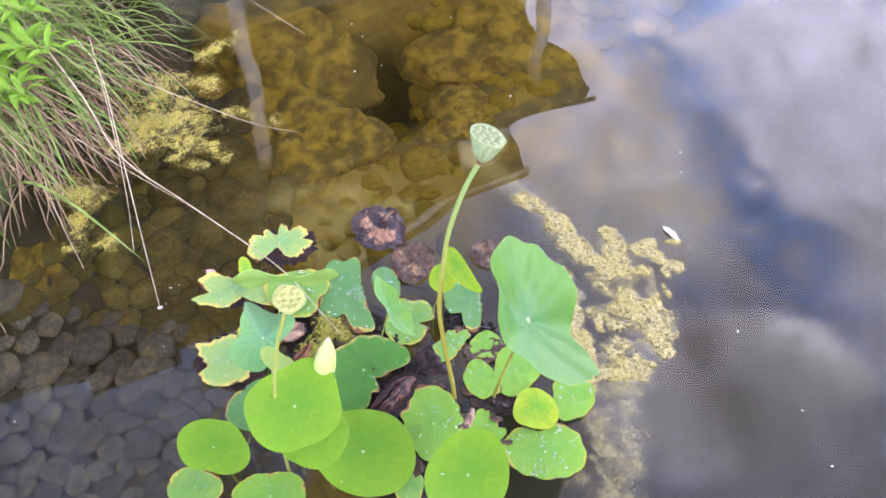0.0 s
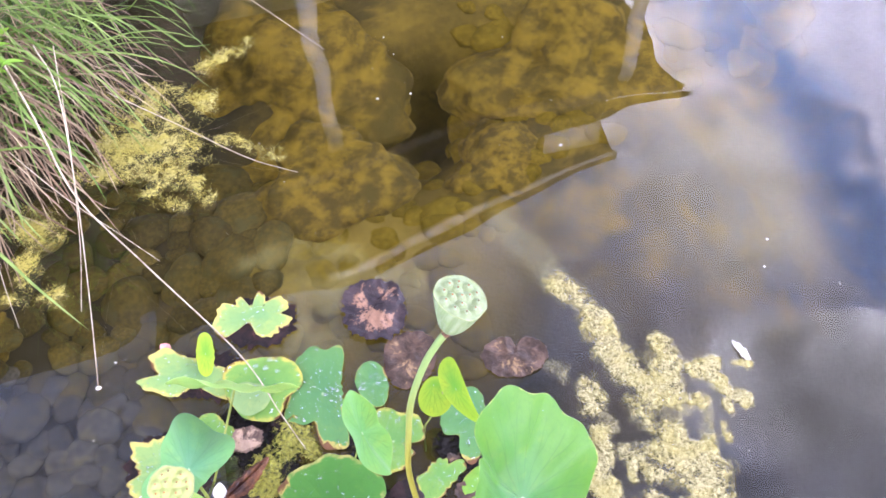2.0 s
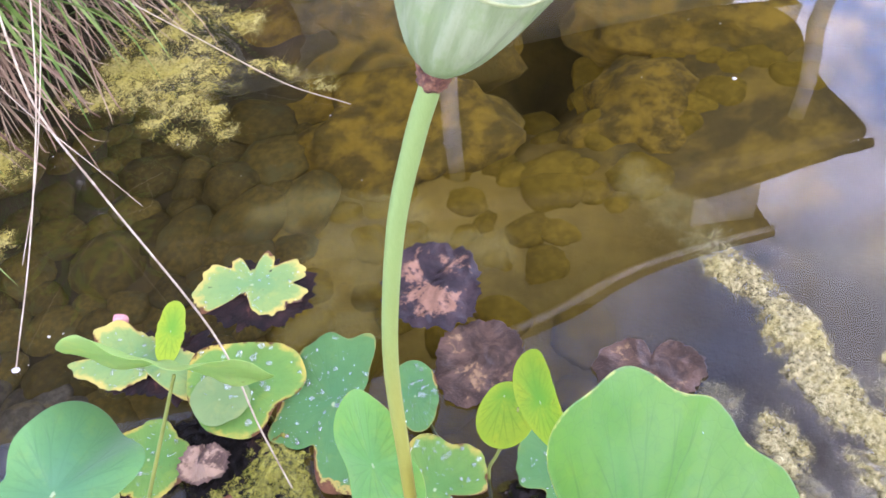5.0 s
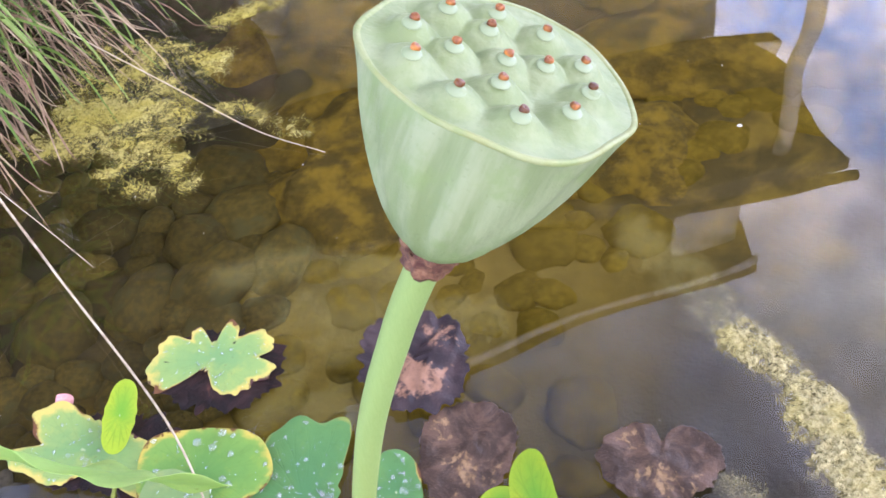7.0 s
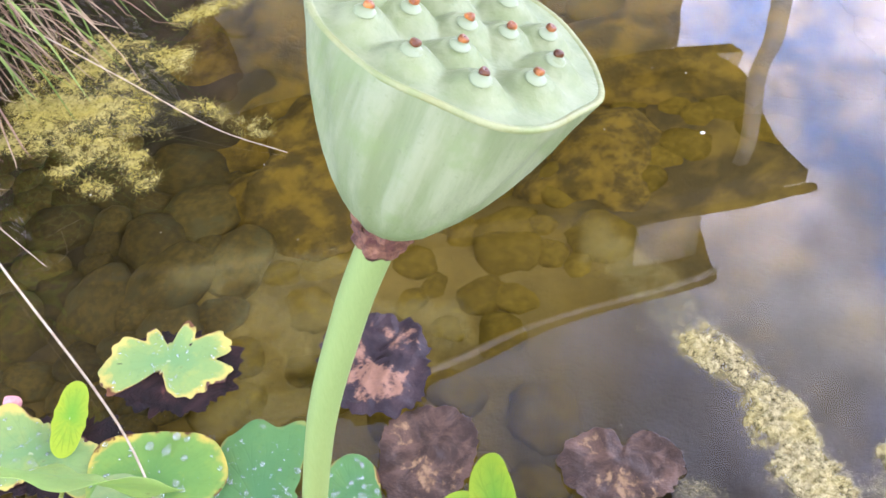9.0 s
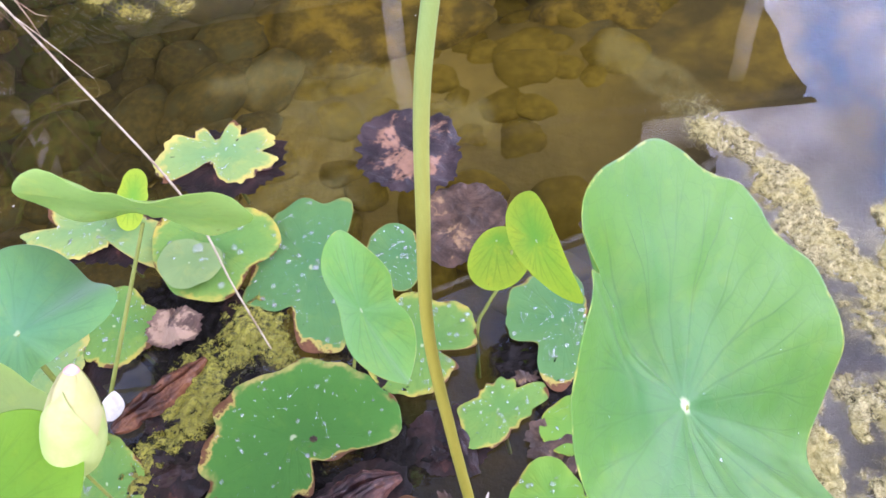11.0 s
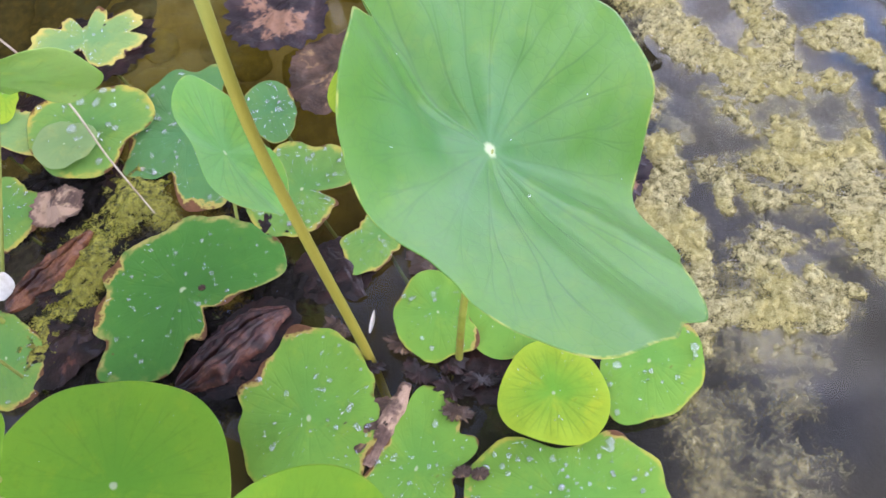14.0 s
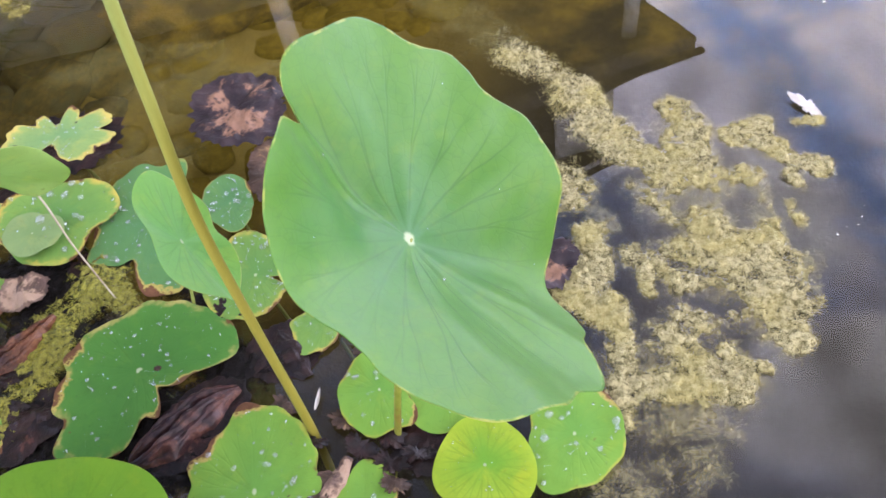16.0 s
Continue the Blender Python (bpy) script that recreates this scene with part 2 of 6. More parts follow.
def plain_material(name, a, b, scale=30.0, rough=0.6, relief=0.3, depth=0.002, vary=0.0, third=None, spec=0.4, **more):
    """Two or three colours mixed by noise at two scales."""
    m = Nodes(name)
    co = m.object_co()
    n1, n2 = m.noise(scale, 5, 0.62, co), m.noise(scale * 6, 4, 0.6, co)
    color = m.mix(m.step(n1, 0.35, 0.65), a, b)
    if third:
        color = m.mix(m.step(m.noise(scale * 0.4, 4, 0.6, co), 0.5, 0.68), color, third)
    if vary:
        shade = m.n("ShaderNodeObjectInfo").outputs["Random"]
        hsv = m.n("ShaderNodeHueSaturation")
        m.put(hsv.inputs["Color"], color)
        m.put(hsv.inputs["Value"], m.math("ADD", 1 - vary / 2, m.math("MULTIPLY", shade, vary)))
        color = hsv.outputs["Color"]
    normal = m.bump(m.math("ADD", n1, m.math("MULTIPLY", n2, 0.4)), relief, depth)
    return m.done(m.principled(color, rough, normal, Specular_IOR_Level=spec, **more))


def pod_material(name, shade, pale, green, streak=0.14):
    """Waxy skin of a seed head: bloom in long streaks, greener between, fine pimples."""
    m = Nodes(name)
    co = m.object_co()
    stretch = m.n("ShaderNodeMapping")
    m.put(stretch.inputs["Vector"], co)
    stretch.inputs["Scale"].default_value = (1, 1, streak)
    long, mid, fine = m.noise(130, 4, 0.6, stretch.outputs[0]), m.noise(70, 4, 0.6, co), m.noise(700, 3, 0.6, co)
    color = m.mix(m.step(long, 0.36, 0.64), shade, pale)
    color = m.mix(m.math("MULTIPLY", m.step(mid, 0.46, 0.66), 0.7), color, green)
    color = m.mix(m.math("MULTIPLY", m.step(fine, 0.60, 0.72), 0.25), color, tuple(c * 0.7 for c in shade))
    relief = m.math("ADD", long, m.math("MULTIPLY", fine, 0.25))
    return m.done(m.principled(color, 0.55, m.bump(relief, 0.45, 0.0014), Specular_IOR_Level=0.35))


def island_material(name, a, b, c, rough=0.7, scale=160.0, glow=0.0):
    """For heaps of small pieces: each piece takes its own tone."""
    m = Nodes(name)
    co = m.world_co()
    rnd = m.n("ShaderNodeNewGeometry").outputs["Random Per Island"]
    color = m.mix(rnd, a, b)
    color = m.mix(m.step(m.noise(9, 3, 0.6, co), 0.45, 0.62), color, c)
    n2 = m.noise(scale, 4, 0.7, co)
    dark = m.n("ShaderNodeHueSaturation")
    m.put(dark.inputs["Color"], color)
    m.put(dark.inputs["Value"], m.math("ADD", 0.55, m.math("MULTIPLY", n2, 0.85)))
    body = m.principled(dark.outputs["Color"], rough, m.bump(n2, 0.7, 0.003), Specular_IOR_Level=0.3)
    if glow:
        thin = m.n("ShaderNodeBsdfTranslucent")
        m.put(thin.inputs["Color"], dark.outputs["Color"])
        both = m.n("ShaderNodeMixShader")
        m.put(both.inputs[0], glow)
        m.put(both.inputs[1], body)
        m.put(both.inputs[2], thin.outputs[0])
        body = both.outputs[0]
    return m.done(body)


def rotten_material(name, dark, mid, patch, patch_at, inside, rough):
    """Soaked dead leaf: dark folds, paler brown ridges, patches of bared tissue towards the middle."""
    m = Nodes(name)
    co = m.object_co()
    rim_node = m.n("ShaderNodeAttribute")
    rim_node.attribute_name = "rim"
    rim = rim_node.outputs["Fac"]
    broad, fine, grit = m.noise(26, 5, 0.65, co, 0.6), m.noise(110, 5, 0.7, co), m.noise(420, 3, 0.6, co)
    color = m.mix(m.step(broad, 0.38, 0.66), dark, mid)
    bare = m.math("ADD", m.math("MULTIPLY", m.noise(15, 4, 0.6, co), 0.75), m.math("MULTIPLY", fine, 0.25))
    bare = m.math("MULTIPLY", m.step(bare, patch_at - 0.02, patch_at + 0.05), m.step(m.math("ADD", rim, m.math("MULTIPLY", m.math("SUBTRACT", broad, 0.5), 0.9)), inside, inside - 0.12))
    color = m.mix(bare, color, m.mix(fine, tuple(c * 0.6 for c in patch), tuple(min(1, c * 1.3) for c in patch)))
    color = m.mix(m.math("MULTIPLY", m.step(grit, 0.62, 0.74), 0.35), color, tuple(min(1, c * 2.2 + 0.02) for c in mid))
    relief = m.math("ADD", broad, m.math("MULTIPLY", fine, 0.5))
    return m.done(m.principled(color, m.math("ADD", rough - 0.12, m.math("MULTIPLY", fine, 0.3)), m.bump(relief, 0.8, 0.004), Specular_IOR_Level=0.28))


def rib_material(name, dark, mid, pale):
    """Leathery wet leaf: paler along the ribs, dark in the folds."""
    m = Nodes(name)
    co = m.object_co()
    broad, fine = m.noise(30, 5, 0.6, co, 0.4), m.noise(170, 5, 0.65, co)
    color = m.mix(m.step(broad, 0.36, 0.62), dark, mid)
    color = m.mix(m.math("MULTIPLY", m.step(m.math("ADD", m.math("MULTIPLY", broad, 0.5), m.math("MULTIPLY", fine, 0.5)), 0.50, 0.62), 0.7), color, pale)
    return m.done(m.principled(color, m.math("MULTIPLY_ADD", fine, 0.25, 0.26), m.bump(m.math("ADD", broad, fine), 0.5, 0.002), Specular_IOR_Level=0.4))


def algae_material(name, low, high, tint, rough=0.75, veil=1.0, pit_shade=0.6, gloss=0.35, wet=0.0):
    """Matted filaments: clumps, grain and tinted areas, thinning out to nothing where the growth is thin."""
    m = Nodes(name)
    co = m.world_co()
    clump, grain, area = m.noise(140, 4, 0.6, co, 0.5), m.noise(520, 4, 0.7, co), m.noise(13, 4, 0.6, co)
    color = m.mix(m.step(m.math("ADD", m.math("MULTIPLY", clump, 0.6), m.math("MULTIPLY", grain, 0.4)), 0.38, 0.60), low, high)
    color = m.mix(m.math("MULTIPLY", m.step(area, 0.42, 0.62), 0.6), color, tint)
    color = m.mix(m.math("MULTIPLY", m.step(grain, 0.58, 0.75), 0.6), color, tuple(min(1, c * 1.5) for c in high))
    # shade in the hollows between clumps, painted into the colour
    color = m.mix(m.math("MULTIPLY", m.step(clump, 0.42, 0.30), pit_shade), color, tuple(c * 0.35 for c in low))
    growth = m.n("ShaderNodeAttribute")
    growth.attribute_name = "growth"
    there = m.math("ADD", growth.outputs["Fac"], m.math("ADD", m.math("MULTIPLY", m.math("SUBTRACT", clump, 0.5), 0.9), m.math("MULTIPLY", m.math("SUBTRACT", grain, 0.5), 0.7)))
    there = m.math("MULTIPLY", m.step(there, -0.16, 0.42), veil)
    sheen = m.math("SUBTRACT", rough, m.math("MULTIPLY", m.step(m.noise(9, 3, 0.5, co), 0.42, 0.58), wet))
    body = m.principled(color, sheen, m.bump(m.math("ADD", clump, m.math("MULTIPLY", grain, 0.5)), 0.9 - wet, 0.004), Specular_IOR_Level=gloss)
    both = m.n("ShaderNodeMixShader")
    m.put(both.inputs[0], there)
    m.put(both.inputs[1], m.n("ShaderNodeBsdfTransparent").outputs[0])
    m.put(both.inputs[2], body)
    return m.done(both.outputs[0])


def water_material():
    m = Nodes("pond_water")
    co = m.world_co()
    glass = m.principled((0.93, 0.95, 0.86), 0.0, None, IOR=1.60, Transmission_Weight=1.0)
    silt = m.n("ShaderNodeBsdfDiffuse")
    m.put(silt.inputs["Color"], (0.10, 0.078, 0.018))
    both = m.n("ShaderNodeMixShader")
    m.put(both.inputs[0], m.math("MULTIPLY_ADD", m.step(m.noise(2.2, 5, 0.6, co), 0.3, 0.75), 0.055, 0.020))
    m.put(both.inputs[1], glass)
    m.put(both.inputs[2], silt.outputs[0])
    return m.done(both.outputs[0])


def bed_material():
    """Silt under water, soil and grass above it, told apart by height."""
    m = Nodes("pond_bed")
    co = m.world_co()
    sep = m.n("ShaderNodeSeparateXYZ")
    m.put(sep.inputs[0], co)
    n1, n2 = m.noise(5, 6, 0.62, co), m.noise(60, 5, 0.65, co)
    silt = m.mix(m.step(n1, 0.35, 0.65), (0.115, 0.080, 0.009), (0.245, 0.165, 0.016))
    silt = m.mix(m.math("MULTIPLY", m.step(n2, 0.5, 0.7), 0.5), silt, (0.15, 0.106, 0.015))
    silt = m.mix(m.math("MULTIPLY", m.step(m.noise(2.6, 5, 0.6, co, 0.4), 0.50, 0.62), 0.75), silt, (0.038, 0.028, 0.006))
    # shade under the left bank and its grass, put into the silt colour
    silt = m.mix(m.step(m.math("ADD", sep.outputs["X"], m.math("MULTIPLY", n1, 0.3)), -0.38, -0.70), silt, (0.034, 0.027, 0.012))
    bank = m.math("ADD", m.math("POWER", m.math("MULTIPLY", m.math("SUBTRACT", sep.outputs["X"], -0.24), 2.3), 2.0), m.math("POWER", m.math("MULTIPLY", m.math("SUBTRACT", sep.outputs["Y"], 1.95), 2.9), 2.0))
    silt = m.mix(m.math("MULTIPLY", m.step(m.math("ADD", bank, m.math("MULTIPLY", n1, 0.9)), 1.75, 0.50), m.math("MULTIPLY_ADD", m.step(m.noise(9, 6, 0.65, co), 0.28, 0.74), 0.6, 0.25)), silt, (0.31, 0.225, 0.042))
    # light lost in deep water, painted into the bed: right side, then by depth
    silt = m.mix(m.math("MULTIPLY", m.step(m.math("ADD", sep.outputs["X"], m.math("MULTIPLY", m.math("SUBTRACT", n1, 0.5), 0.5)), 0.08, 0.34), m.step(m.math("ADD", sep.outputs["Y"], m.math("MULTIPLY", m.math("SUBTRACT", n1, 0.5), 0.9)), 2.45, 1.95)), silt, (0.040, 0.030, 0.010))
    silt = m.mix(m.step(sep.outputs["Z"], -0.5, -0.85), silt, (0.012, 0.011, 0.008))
    turf = m.mix(n2, (0.045, 0.085, 0.018), (0.12, 0.13, 0.045))
    turf = m.mix(m.math("MULTIPLY", m.step(m.noise(1.1, 6, 0.65, co), 0.42, 0.64), 0.7), turf, (0.055, 0.10, 0.022))
    turf = m.mix(m.math("MULTIPLY", m.step(m.noise(14, 5, 0.7, co), 0.55, 0.72), 0.6), turf, (0.19, 0.15, 0.075))
    color = m.mix(m.step(m.math("ADD", sep.outputs["Z"], m.math("MULTIPLY", n1, 0.05)), 0.02, 0.08), silt, turf)
    return m.done(m.principled(color, 0.9, m.bump(m.math("ADD", n1, m.math("MULTIPLY", n2, 0.3)), 0.6, 0.02)))


def wall_material():
    m = Nodes("painted_siding")
    co = m.world_co()
    sep = m.n("ShaderNodeSeparateXYZ")
    m.put(sep.inputs[0], co)
    lap = m.math("FRACT", m.math("MULTIPLY", sep.outputs["Z"], 7.0))
    n1 = m.noise(3, 5, 0.6, co)
    color = m.mix(n1, (0.68, 0.67, 0.64), (0.78, 0.77, 0.74))
    return m.done(m.principled(color, 0.7, m.bump(lap, 0.6, 0.01)))


GREEN = leaf_material("leaf_green", (0.046, 0.190, 0.036), (0.090, 0.245, 0.022), margin=(0.42, 0.44, 0.08), width=0.004, wax=0.10, veins=0.42, rough=0.36, glow=0.22, gloss=0.42)
MID = leaf_material("leaf_light_green", (0.14, 0.37, 0.09), (0.18, 0.42, 0.08), margin=(0.42, 0.46, 0.10), width=0.004, wax=0.3, veins=0.35, rough=0.4, glow=0.3)
EDGE = leaf_material("leaf_back_olive", (0.50, 0.70, 0.28), (0.54, 0.72, 0.26), veins=0.12, glow=0.6, spots=0.3)
UNDERSIDE = leaf_material("leaf_pale_green", (0.60, 0.75, 0.32), (0.64, 0.78, 0.30), veins=0.06, glow=0.7)
DULL = leaf_material("leaf_dull_olive", (0.20, 0.33, 0.12), (0.25, 0.37, 0.14), veins=0.06, glow=0.2, spots=0.4)
BLUISH = leaf_material("leaf_bluish_green", (0.105, 0.29, 0.13), (0.14, 0.34, 0.105), rough=0.36, wax=0.4, veins=0.3, glow=0.2, spots=0.25)
LIME = leaf_material("leaf_lime", (0.115, 0.308, 0.025), (0.182, 0.378, 0.027), margin=(0.30, 0.42, 0.05), width=0.006, wax=0.05, veins=0.16, glow=0.3, gloss=0.2)
YELLOWISH = leaf_material("leaf_yellow_green", (0.17, 0.42, 0.045), (0.41, 0.56, 0.045), veins=0.3, glow=0.35, spots=0.3)
PAD = leaf_material("pad_green", (0.125, 0.30, 0.075), (0.19, 0.36, 0.075), margin=(0.55, 0.46, 0.09), width=0.085, gate=(0.42, 0.58), dry_at=1.03, veins=0.11, spots=0.5, rough=0.42, glow=0.15)
PAD_DEEP = leaf_material("pad_deep_green", (0.064, 0.205, 0.040), (0.076, 0.232, 0.042), margin=(0.46, 0.40, 0.12), width=0.06, gate=(0.42, 0.60), dry_at=1.03, veins=0.05, spots=0.7, rough=0.42, glow=0.12)
PAD_BLUE = leaf_material("pad_blue_green", (0.085, 0.23, 0.085), (0.11, 0.26, 0.08), margin=(0.34, 0.34, 0.08), width=0.03, dry_at=1.04, veins=0.05, spots=0.5, rough=0.42, glow=0.12)
PAD_LIME = leaf_material("pad_lime", (0.140, 0.345, 0.060), (0.190, 0.385, 0.055), margin=(0.48, 0.46, 0.07), width=0.04, dry_at=1.035, veins=0.05, spots=0.8, rough=0.42, glow=0.2)
PAD_SICK = leaf_material("pad_yellowing", (0.19, 0.37, 0.14), (0.30, 0.44, 0.13), margin=(0.64, 0.54, 0.14), width=0.12, gate=(0.34, 0.54), dry=(0.10, 0.04, 0.045), dry_at=1.05, veins=0.09, spots=0.6, rough=0.42, glow=0.15)
DEAD_PINK = rotten_material("dead_leaf_pink", (0.022, 0.016, 0.018), (0.055, 0.036, 0.036), (0.28, 0.155, 0.095), 0.51, 0.80, 0.45)
DEAD_BROWN = rotten_material("dead_leaf_brown", (0.040, 0.025, 0.016), (0.115, 0.070, 0.046), (0.26, 0.165, 0.080), 0.57, 0.98, 0.45)
DEAD_PURPLE = rotten_material("dead_leaf_purple", (0.009, 0.006, 0.005), (0.034, 0.016, 0.013), (0.098, 0.039, 0.027), 0.60, 0.9, 0.38)
DEAD_SCRAP = rotten_material("dead_leaf_pale_pink", (0.080, 0.048, 0.036), (0.21, 0.135, 0.095), (0.38, 0.255, 0.17), 0.46, 0.95, 0.6)
DEAD_MAROON = rib_material("dead_leaf_maroon", (0.020, 0.010, 0.011), (0.095, 0.038, 0.030), (0.17, 0.075, 0.045))
DEAD_RUST = rib_material("dead_leaf_rust", (0.035, 0.012, 0.008), (0.15, 0.055, 0.026), (0.24, 0.10, 0.045))
STEM = plain_material("stem_green", (0.22, 0.265, 0.052), (0.275, 0.315, 0.075), 40, 0.5, 0.15, 0.0005, third=(0.30, 0.34, 0.07))
STEM_TALL = Nodes("stem_golden_to_green")
ripe = STEM_TALL.n("ShaderNodeSeparateXYZ")
STEM_TALL.put(ripe.inputs[0], STEM_TALL.world_co())
ripe = STEM_TALL.step(STEM_TALL.math("ADD", ripe.outputs["Z"], STEM_TALL.math("MULTIPLY", STEM_TALL.noise(14, 3), 0.12)), 0.40, 0.86)
streak = STEM_TALL.noise(150, 4)
ripe = STEM_TALL.mix(ripe, STEM_TALL.mix(streak, (0.24, 0.205, 0.028), (0.32, 0.285, 0.045)), STEM_TALL.mix(streak, (0.19, 0.29, 0.085), (0.26, 0.36, 0.125)))
STEM_TALL = STEM_TALL.done(STEM_TALL.principled(ripe, 0.5, STEM_TALL.bump(streak, 0.15, 0.0005), Specular_IOR_Level=0.35))
STEM_DARK = plain_material("stem_olive", (0.20, 0.24, 0.03), (0.28, 0.30, 0.05), 60, 0.5, 0.2, 0.0006, third=(0.22, 0.17, 0.03))
POD = pod_material("pod_skin", (0.150, 0.200, 0.086), (0.228, 0.275, 0.150), (0.152, 0.220, 0.078))
POD_FACE = pod_material("pod_face", (0.172, 0.226, 0.098), (0.230, 0.280, 0.144), (0.182, 0.242, 0.096), 1.0)
SEED_SKIN = plain_material("seed_skin", (0.20, 0.262, 0.135), (0.225, 0.285, 0.155), 120, 0.3, 0.1, 0.0003)
POD_RIM = pod_material("pod_rim", (0.205, 0.258, 0.100), (0.262, 0.300, 0.140), (0.235, 0.255, 0.095), 1.0)
POD_PALE = plain_material("pod_pale", (0.258, 0.298, 0.080), (0.306, 0.338, 0.112), 60, 0.5, 0.2, 0.001)
SEED = plain_material("seed_tip", (0.11, 0.035, 0.012), (0.36, 0.135, 0.030), 150, 0.35, 0.4, 0.0003, vary=1.2)
HUSK = plain_material("dry_husk", (0.07, 0.024, 0.018), (0.24, 0.12, 0.065), 260, 0.7, 0.8, 0.001, third=(0.04, 0.015, 0.012))
PETAL = plain_material("bud_petal", (0.324, 0.423, 0.117), (0.414, 0.477, 0.180), 30, 0.5, 0.15, 0.0005, third=(0.360, 0.450, 0.135))
PETAL_TIP = plain_material("bud_petal_pale", (0.40, 0.41, 0.14), (0.44, 0.41, 0.18), 40, 0.5, 0.15, 0.0005, third=(0.46, 0.45, 0.23))
PINK = plain_material("pink_tip", (0.62, 0.26, 0.26), (0.70, 0.42, 0.36), 80, 0.5, 0.1, 0.0004)
WHITE = plain_material("fallen_petal", (0.62, 0.60, 0.54), (0.48, 0.45, 0.37), 60, 0.5, 0.2, 0.0005)
DROP = Nodes("water_drop")
DROP = DROP.done(DROP.principled((0.95, 0.98, 0.97), 0.02, None, IOR=1.36, Transmission_Weight=0.84))
STONE = plain_material("pond_stone", (0.062, 0.046, 0.008), (0.116, 0.083, 0.012), 3.5, 0.9, 0.35, 0.008, vary=0.7, third=(0.075, 0.066, 0.018))
STONE_GOLD = plain_material("pond_stone_golden", (0.155, 0.108, 0.012), (0.235, 0.162, 0.018), 1.6, 0.9, 0.3, 0.006, vary=0.3, third=(0.12, 0.086, 0.011), spec=0.1)
STONE_GREY = plain_material("pond_stone_grey", (0.052, 0.047, 0.036), (0.108, 0.098, 0.076), 3, 0.8, 0.3, 0.005, vary=0.8, third=(0.12, 0.10, 0.05))
BOULDER = plain_material("algae_boulder", (0.100, 0.068, 0.009), (0.290, 0.190, 0.016), 4.0, 0.9, 0.6, 0.02, third=(0.10, 0.072, 0.009))
BARK = plain_material("log_bark", (0.055, 0.032, 0.016), (0.20, 0.125, 0.062), 22, 0.85, 0.8, 0.01, third=(0.27, 0.20, 0.12))
ROCK = plain_material("bank_rock", (0.16, 0.145, 0.14), (0.50, 0.47, 0.46), 5, 0.85, 0.9, 0.02, third=(0.2, 0.15, 0.11))
ALGAE = algae_material("floating_algae", (0.17, 0.150, 0.050), (0.56, 0.50, 0.25), (0.46, 0.40, 0.13), pit_shade=0.55)
ALGAE_SUNK = algae_material("sunken_algae", (0.13, 0.115, 0.050), (0.47, 0.42, 0.23), (0.34, 0.30, 0.13), veil=0.82, pit_shade=0.4)
ALGAE_BANK = algae_material("bank_algae", (0.18, 0.15, 0.030), (0.50, 0.44, 0.13), (0.42, 0.36, 0.055), veil=0.9)
MOSS = algae_material("wet_moss", (0.055, 0.058, 0.008), (0.36, 0.34, 0.050), (0.22, 0.205, 0.028), 0.5, pit_shade=0.6)
# near-black litter colour that also stands in for the darkness between pads
GAP_SHADE = algae_material("gap_shade_litter", (0.004, 0.0035, 0.003), (0.011, 0.008, 0.006), (0.007, 0.0055, 0.004), 0.6, gloss=0.14, wet=0.30)
FILM = algae_material("algae_film", (0.15, 0.135, 0.036), (0.34, 0.30, 0.10), (0.22, 0.19, 0.05), veil=0.24)
BLADE = island_material("grass_blade", (0.07, 0.15, 0.02), (0.27, 0.38, 0.10), (0.16, 0.24, 0.05), 0.55, 30, 0.3)
DRY = island_material("dry_grass", (0.13, 0.075, 0.045), (0.46, 0.36, 0.22), (0.25, 0.16, 0.10), 0.7, 30, 0.15)
STRAW = plain_material("straw", (0.413, 0.336, 0.224), (0.525, 0.453, 0.322), 60, 0.6, 0.3, 0.0005, third=(0.315, 0.234, 0.154))
WEED = leaf_material("weed_leaf", (0.22, 0.42, 0.05), (0.32, 0.50, 0.08), veins=0.0, glow=0.35, eye=False)
SPECK = plain_material("speck", (0.75, 0.74, 0.68), (0.6, 0.58, 0.5), 60, 0.7)
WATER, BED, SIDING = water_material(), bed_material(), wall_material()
SOFFIT = plain_material("dark_stained_wood", (0.015, 0.010, 0.006), (0.025, 0.017, 0.010), 6, 0.8, 0.3, 0.003)
SHINGLE = plain_material("roof_shingle", (0.05, 0.045, 0.04), (0.08, 0.07, 0.06), 8, 0.9, 0.4, 0.006)
CLAD = plain_material("brown_cladding", (0.021, 0.015, 0.010), (0.033, 0.023, 0.013), 5, 0.85, 0.3, 0.004)
PAINT = plain_material("white_paint", (0.72, 0.70, 0.66), (0.80, 0.78, 0.74), 9, 0.5, 0.1, 0.001)
FASCIA = plain_material("weathered_fascia", (0.05, 0.044, 0.034), (0.08, 0.07, 0.055), 6, 0.7, 0.3, 0.002)
DECK = plain_material("deck_board", (0.20, 0.16, 0.12), (0.28, 0.23, 0.17), 7, 0.8, 0.3, 0.002)


# ---------------------------------------------------------------- mesh helpers
def mesh_of(name, verts, faces, material, smooth=True):
    me = bpy.data.meshes.new(name)
    me.from_pydata([tuple(v) for v in verts], [], [tuple(f) for f in faces])
    me.materials.append(material)
    if smooth:
        me.shade_smooth()
    return me


def bm_mesh(name, bm, material, smooth=False):
    me = bpy.data.meshes.new(name)
    bm.normal_update()
    bm.to_mesh(me)
    bm.free()
    me.materials.append(material)
    if smooth:
        me.shade_smooth()
    return me


def part(name, me, parent, label="", at=None):
    ob = new(name, me)
    ob.parent = parent
    if at is not None:
        ob.matrix_parent_inverse = parent.matrix_basis.inverted()
        ob.matrix_basis = at
    if label:
        tagged(ob, label)
    return ob


